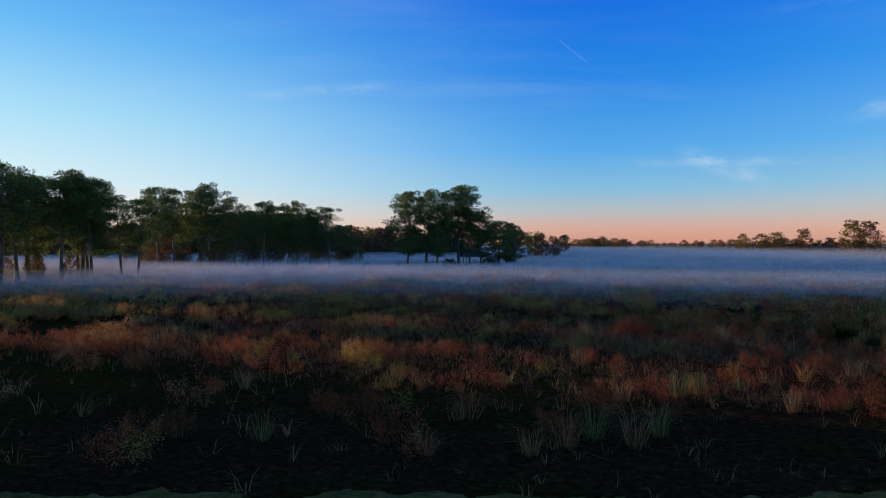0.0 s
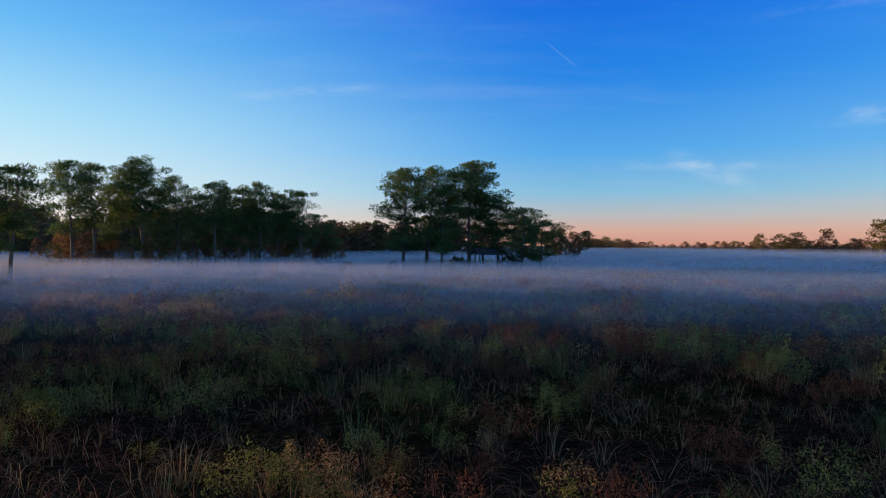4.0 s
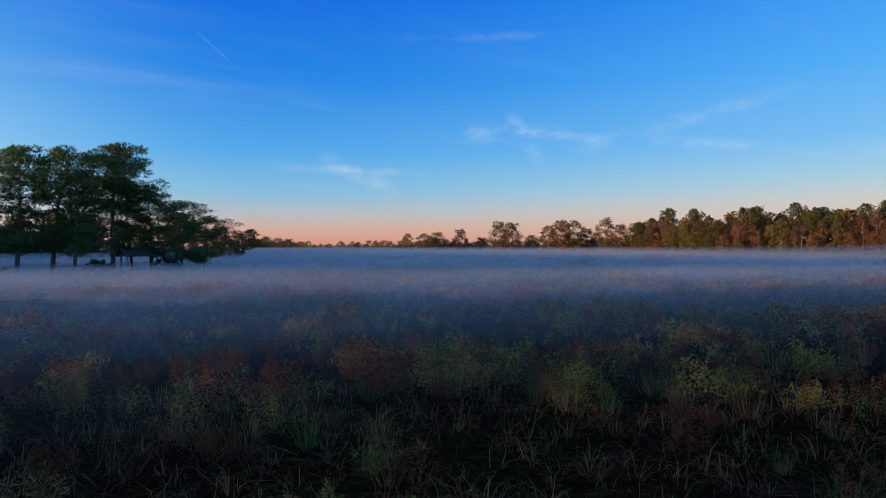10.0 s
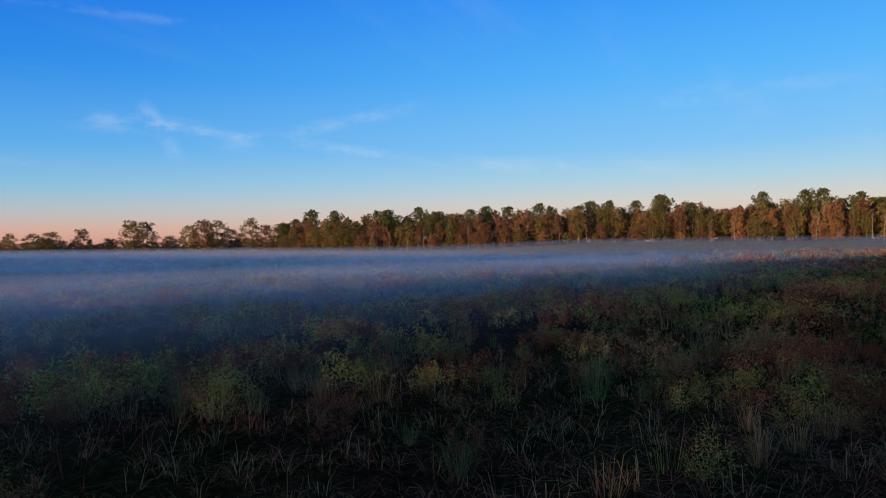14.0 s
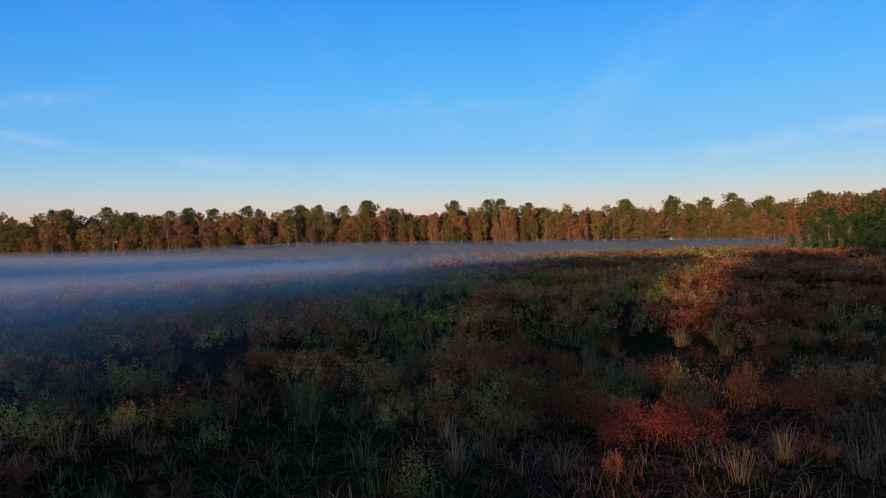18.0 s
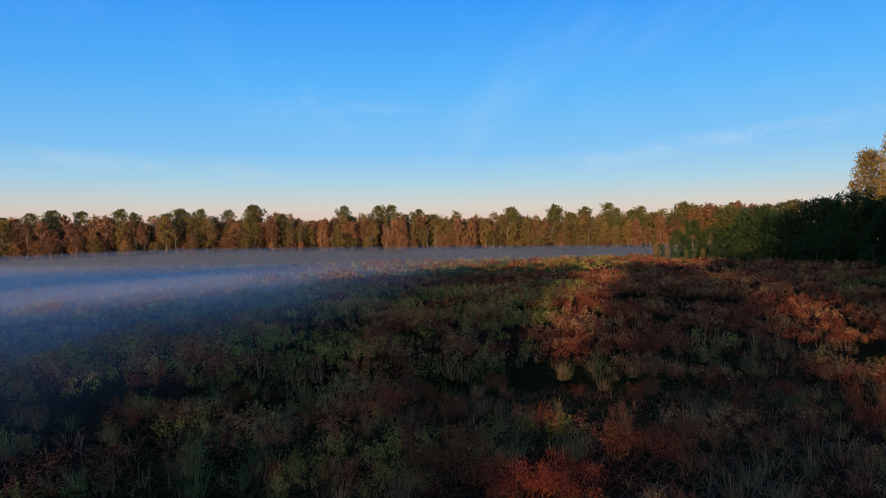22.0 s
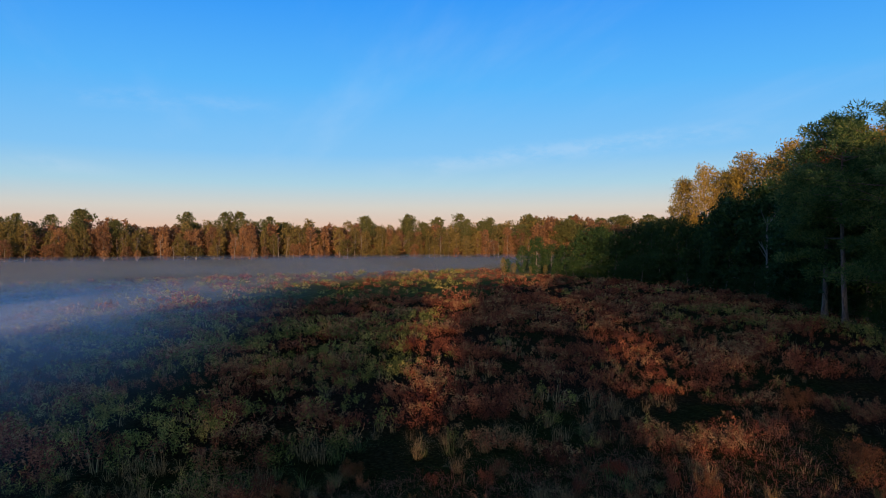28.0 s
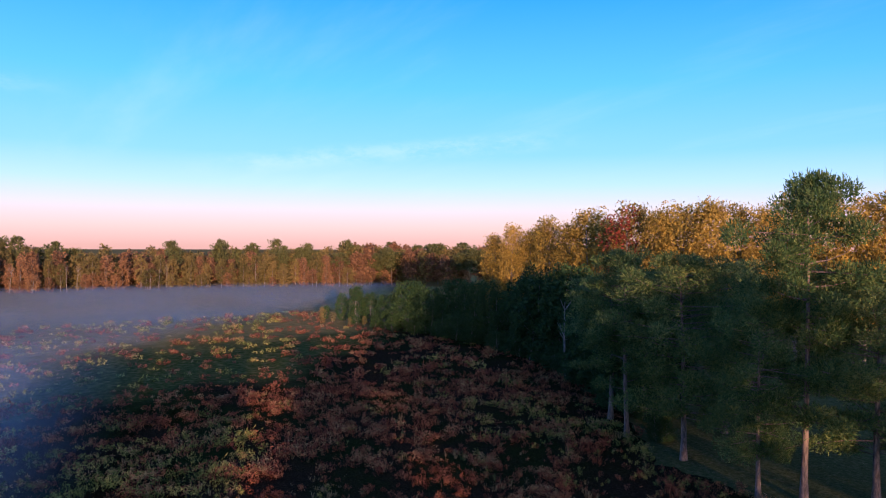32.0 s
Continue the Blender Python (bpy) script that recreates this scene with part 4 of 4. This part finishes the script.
def in_field(xy):
    far = edge_of(xy[:, 0], xy[:, 1]) > rng.uniform(-0.5, 1.5, len(xy))
    bearing = np.degrees(np.arctan2(xy[:, 0] - PIVOT[0], xy[:, 1] - PIVOT[1])) % 360
    d = np.hypot(xy[:, 0] - PIVOT[0], xy[:, 1] - PIVOT[1])
    wood = np.interp(bearing, (100, 115, 116, 120, 126, 132, 137, 141, 146, 180), (400, 400, 146, 138, 122, 105, 88, 72, 60, 60))
    seen = (xy[:, 1] > 47) | (np.abs(xy[:, 0] + 2) < 0.8 * (xy[:, 1] - 9)) | (xy[:, 0] > 0)
    hay = xy[:, 0] - 66 - 0.9 * np.maximum(10 - xy[:, 1], 0)
    return far & (d < wood) & seen & (rng.uniform(0, 1, len(xy)) > 0.5 * smooth((hay - 12) / 14))


def rust_share(xy):
    """Where the rusty growth stands: along the rise, about the southern slope, and more along the sunlit strip; the
    basin is greener.
    """
    slope = np.clip((height(xy[:, 0], xy[:, 1]) - 0.15) / 0.5, 0, 1)
    crest = np.clip((xy[:, 0] - 70) / 40, 0, 1)
    # extra rust along the sun's line puts the strip's warm light into plant colour
    aside = -0.39 * (xy[:, 0] + 3.9) - 0.92 * (xy[:, 1] - 45.25)
    lit_strip = smooth((aside + 5) / 4) * smooth((20 - aside) / 6) * smooth((xy[:, 0] - 2) / 8)
    start = np.exp(-((xy[:, 0] + 2) / 22) ** 2) * np.clip((52 - xy[:, 1]) / 8, 0, 1)
    return np.clip(0.36 + 0.36 * start + 0.45 * lit_strip + 0.4 * slope * (1 - 0.75 * crest) + 0.7 * (patch(xy, 0.16, 3.0) - 0.5), 0.05, 0.95)


def head_shape(puffs, count, low, tall, spread, leaf):
    """Fluffy seed heads at the tops of a clump."""
    tri = []
    for k in range(puffs):
        a, r = rng.uniform(0, 2 * np.pi), spread * math.sqrt(rng.uniform(0, 1))
        top = np.array([math.cos(a) * r, math.sin(a) * r, tall * rng.uniform(0.75, 1.02) * (1 - 0.25 * r / spread)])
        c = top + rng.normal(size=(count, 3)) * np.array([0.13, 0.13, 0.16]) * spread - (0, 0, low)
        u, w = rng.normal(size=(2, count, 3))
        u /= np.linalg.norm(u, axis=1)[:, None]
        w = np.cross(u, w)
        w /= np.linalg.norm(w, axis=1)[:, None]
        z = leaf * rng.uniform(0.6, 1.3, (count, 1))
        tri.append(np.stack([c - u * z, c + w * z * 0.5, c + u * z], 1).reshape(-1, 3))
    t = np.concatenate(tri)
    return t, np.arange(len(t)).reshape(-1, 3)


near_tuft = [tuft_shape(26, 0.75, 0.55, 0.0042) for _ in range(5)]
mid_tuft = [tuft_shape(13, 0.8, 0.45, 0.012) for _ in range(4)]
ticks = [tuft_shape(7, 0.5, 0.5, 0.005) for _ in range(5)]
close_forb = [forb_shape(9, 64, 0.78, 0.36, 0.021) for _ in range(6)]
near_forb = [forb_shape(8, 30, 0.78, 0.40, 0.038) for _ in range(6)]
mid_forb = [forb_shape(8, 15, 0.8, 0.48, 0.066) for _ in range(5)]
back_forb = [forb_shape(7, 11, 0.75, 0.75, 0.11) for _ in range(5)]
heads = {0: [head_shape(7, 30, 0.03, 0.8, 0.42, 0.026) for _ in range(4)], 13: [head_shape(6, 18, 0.03, 0.8, 0.44, 0.04) for _ in range(4)], 24: [head_shape(6, 11, 0.03, 0.82, 0.5, 0.06) for _ in range(4)],
         45: [head_shape(5, 9, 0.03, 0.8, 0.65, 0.09) for _ in range(4)], 75: [head_shape(5, 7, 0.03, 0.75, 0.9, 0.16) for _ in range(4)]}
far_forb = [forb_shape(7, 9, 0.7, 1.1, 0.19) for _ in range(4)]

# corner, corner, tries, nearest, farthest, shapes
for lo, hi, count, near, far_, forb, tuft in (((-17, 18), (12, 62), 2600, 0, 13, close_forb, near_tuft), ((-28, 18), (24, 72), 7000, 13, 24, near_forb, near_tuft),
                                              ((-50, -5), (45, 95), 18500, 24, 45, mid_forb, mid_tuft), ((-80, -35), (75, 122), 26000, 45, 75, back_forb, mid_tuft),
                                              ((-130, -45), (165, 190), 17000, 75, 170, far_forb, mid_tuft)):
    xy = scatter(lo, hi, count, lambda p: in_field(p) & (reach(p) >= near) & (reach(p) < far_))
    mound = patch(xy, 1.6, 5.0)
    # fewer plants south of the shade line, so the near-black ground shows
    bare = np.clip((32 - xy[:, 1] - 0.42 * xy[:, 0]) / 6, 0, 1) * np.clip((16 - xy[:, 0]) / 6, 0, 1)
    bare = np.maximum(bare, 0.9 * np.clip((17 - np.hypot(xy[:, 0] - PIVOT[0], xy[:, 1] - PIVOT[1])) / 5, 0, 1) * (xy[:, 0] > 1))
    keep = rng.uniform(0, 1, len(xy)) < smooth((mound - 0.14 - np.maximum(0.5 * bare, 0.16 * (near < 20))) / 0.42) + (0.24 if near > 20 else 0.08) * (1 - bare)
    xy, mound = xy[keep], mound[keep]
    roll = np.clip(0.5 + 0.75 * (patch(xy, 1.1, 2.0) - 0.5) + 0.55 * (rng.uniform(0, 1, len(xy)) - 0.5), 0, 1)
    rust = rust_share(xy)
    share = 0.70 if near < 20 else 0.84
    sizes = rng.uniform(0.55, 1.1, len(xy)) * (0.35 + 0.5 * patch(xy, 0.35, 9.0) + 0.85 * mound)
    kind = np.where(roll < rust * share, 0, np.where(roll < share, 1, np.where(rng.uniform(0, 1, len(xy)) < 0.45 + 0.5 * rust, 3, 2)))
    for k, (name, label, shapes, mat) in enumerate((("rusty_forbs", "rusty brown goldenrod and brambles gone to seed", forb, FORB_RUST), ("green_forbs", "olive green weeds of the meadow", forb, FORB_OLIVE),
                                                    ("green_grass", "green grass tufts in the meadow", tuft, GRASS_GREEN), ("dry_grass", "dry tan grass tufts in the meadow", tuft, GRASS_TAN))):
        m = kind == k
        if m.any():
            strewn(name, label, [s[0] if len(s[0]) == 2 and isinstance(s[0], tuple) else s for s in shapes], mat, xy[m], sizes[m])

    m = (kind < 2) & (patch(xy, 0.8, 6.0) + 0.3 * (rng.uniform(0, 1, len(xy)) - 0.5) > (0.76 if near < 10 else 0.64 if near < 20 else 0.56)) & (mound > 0.35)
    strewn("seed_heads", "pale tan seed heads on meadow weeds", heads[near], SEED, xy[m], sizes[m])

xy = scatter((-20, 18), (18, 66), 5500, lambda p: in_field(p) & (reach(p) < 18) & ((p[:, 1] + 0.42 * p[:, 0] > 31) | (rng.uniform(0, 1, len(p)) < 0.3)))
strewn("dry_blades", "sparse pale grass blades in the meadow", ticks, GRASS_TAN, xy, rng.uniform(0.5, 1.1, len(xy)))

fine_ticks = [tuft_shape(9, 0.42, 0.7, 0.0034) for _ in range(5)]
xy = scatter((-20, 22), (20, 60), 9000, lambda p: in_field(p) & (reach(p) < 19) & (rng.uniform(0, 1, len(p)) < 0.15 + 0.85 * rust_share(p)) & (p[:, 1] + 0.42 * p[:, 0] > 30))
strewn("red_stems", "thin reddish stems and blades low in the meadow", fine_ticks, GRASS_RED, xy, rng.uniform(0.6, 1.3, len(xy)))

xy = scatter((4, -18), (42, 22), 6000, lambda p: edge_of(p[:, 0], p[:, 1]) < 0.5)
strewn("lawn_grass", "short grass blades of the mown lawn", ticks, GRASS_GREEN, xy, rng.uniform(0.15, 0.34, len(xy)))

# single plants that stand out
def forb_model(name, label, plumes, count, tall, spread, leaf, mat):
    """A clump whose stems and plumes are parts of their own."""
    root = tagged(new(name), label, "plant")
    t, q = forb_shape(plumes, count, tall, spread, leaf)
    for k in range(plumes):
        part("stem", mesh_of("stem", q[0][3 * k:3 * k + 3], [[0, 1, 2]], STEM), root)
        part("plume", mesh_of("plume", t[0][3 * count * k:3 * count * (k + 1)], np.arange(3 * count).reshape(-1, 3), mat), root)["kind"] = "stuff"
    models.append(root)
    return root


ORANGE = [forb_model("goldenrod", "orange goldenrod clump gone to seed", 10, 230, 0.95, 0.5, 0.026, FORB_ORANGE) for _ in range(2)]
BRIAR = forb_model("bramble", "low bramble with red autumn leaves", 10, 200, 0.6, 0.6, 0.027, RED_LEAF)
RUSTY = [forb_model("goldenrod", "rusty goldenrod clump in the meadow", 7, 140, 0.85, 0.42, 0.027, FORB_RUST) for _ in range(3)]
TUFTS = []
for mat, label in ((GRASS_GREEN, "tall green grass tuft in the meadow"), (GRASS_TAN, "pale dry grass tuft in the meadow")):
    for _ in range(2):
        ob = tagged(new("grass_tuft", mesh_of("grass_tuft", *tuft_shape(80, 0.9, 0.56, 0.004), mat)), label, "grass")
        models.append(ob)
        TUFTS.append(ob)
for x, y, s in ((9.6, 44.0, 1.25), (9.1, 43.0, 1.35), (10.2, 42.9, 1.1), (16.4, 21.9, 1.2), (17.3, 21.4, 1.1), (9.9, 26.4, 1.5), (11.1, 25.6, 1.4), (0.4, 62.0, 1.0), (-7.0, 24.2, 0.9), (-6.4, 24.6, 0.8), (-3.6, 26.4, 1.0), (-2.8, 26.9, 0.9), (1.4, 25.2, 0.9)):
    plant(ORANGE[int(x) % 2], x, y, s, 1, group="orange goldenrods")
for x, y, s in ((8.2, 42.3, 1.3), (8.7, 41.2, 1.2), (7.7, 41.6, 1.2), (13.6, 33.0, 1.0), (21.5, 25.0, 1.0), (12.5, 40.5, 0.9)):
    plant(BRIAR, x, y, s, 1, group="red brambles")
for x, y, s, k in ((9.35, 48.5, 1.2, 1), (10.6, 48.9, 1.0, 0), (17.8, 43.8, 1.0, 3), (0.1, 55.7, 1.1, 1), (1.2, 55.2, 1.0, 2), (6.5, 45.4, 1.1, 3), (6.9, 38.6, 1.1, 2), (5.5, 28.8, 1.2, 0), (6.3, 29.2, 1.1, 0), (-6.5, 29.5, 1.0, 2), (3.8, 28.2, 1.1, 2), (1.6, 24.4, 1.2, 2), (2.3, 24.9, 1.3, 0), (3.0, 24.3, 1.2, 2), (3.7, 25.0, 1.1, 0), (0.8, 23.9, 0.9, 2), (-4.6, 24.4, 1.0, 0), (-1.2, 23.8, 0.8, 2), (4.4, 38.7, 1.2, 3), (4.2, 35.6, 1.3, 3), (-3.6, 36.8, 1.1, 2), (-8.5, 37.4, 1.0, 3)):
    plant(TUFTS[k], x, y, s, 1, group="grass tufts")
for k in range(46):
    x, y = rng.uniform(5, 22), rng.uniform(31, 46)
    y -= 0.42 * (x - 5) * 0.6
    plant(TUFTS[2 + k % 2], x, y, rng.uniform(0.6, 1.05), 1, group="grass tufts")
for k in range(230):
    a, d = rng.uniform(-30, 150), 8 + 14 * math.sqrt(rng.uniform(0, 1))
    x, y, _ = spot(a, d)
    if edge_of(x, y) > 1:
        if k % 2:
            plant(TUFTS[k // 2 % 4], x, y, rng.uniform(0.55, 1.0), 1, group="grass tufts")
        else:
            plant(RUSTY[k % 3] if rng.uniform() < 0.8 else ORANGE[k % 2], x, y, rng.uniform(0.6, 1.05), 1, group="goldenrods")

# models themselves are not part of the place
for ob in models:
    for o in (*ob.children_recursive, ob):
        bpy.data.objects.remove(o)
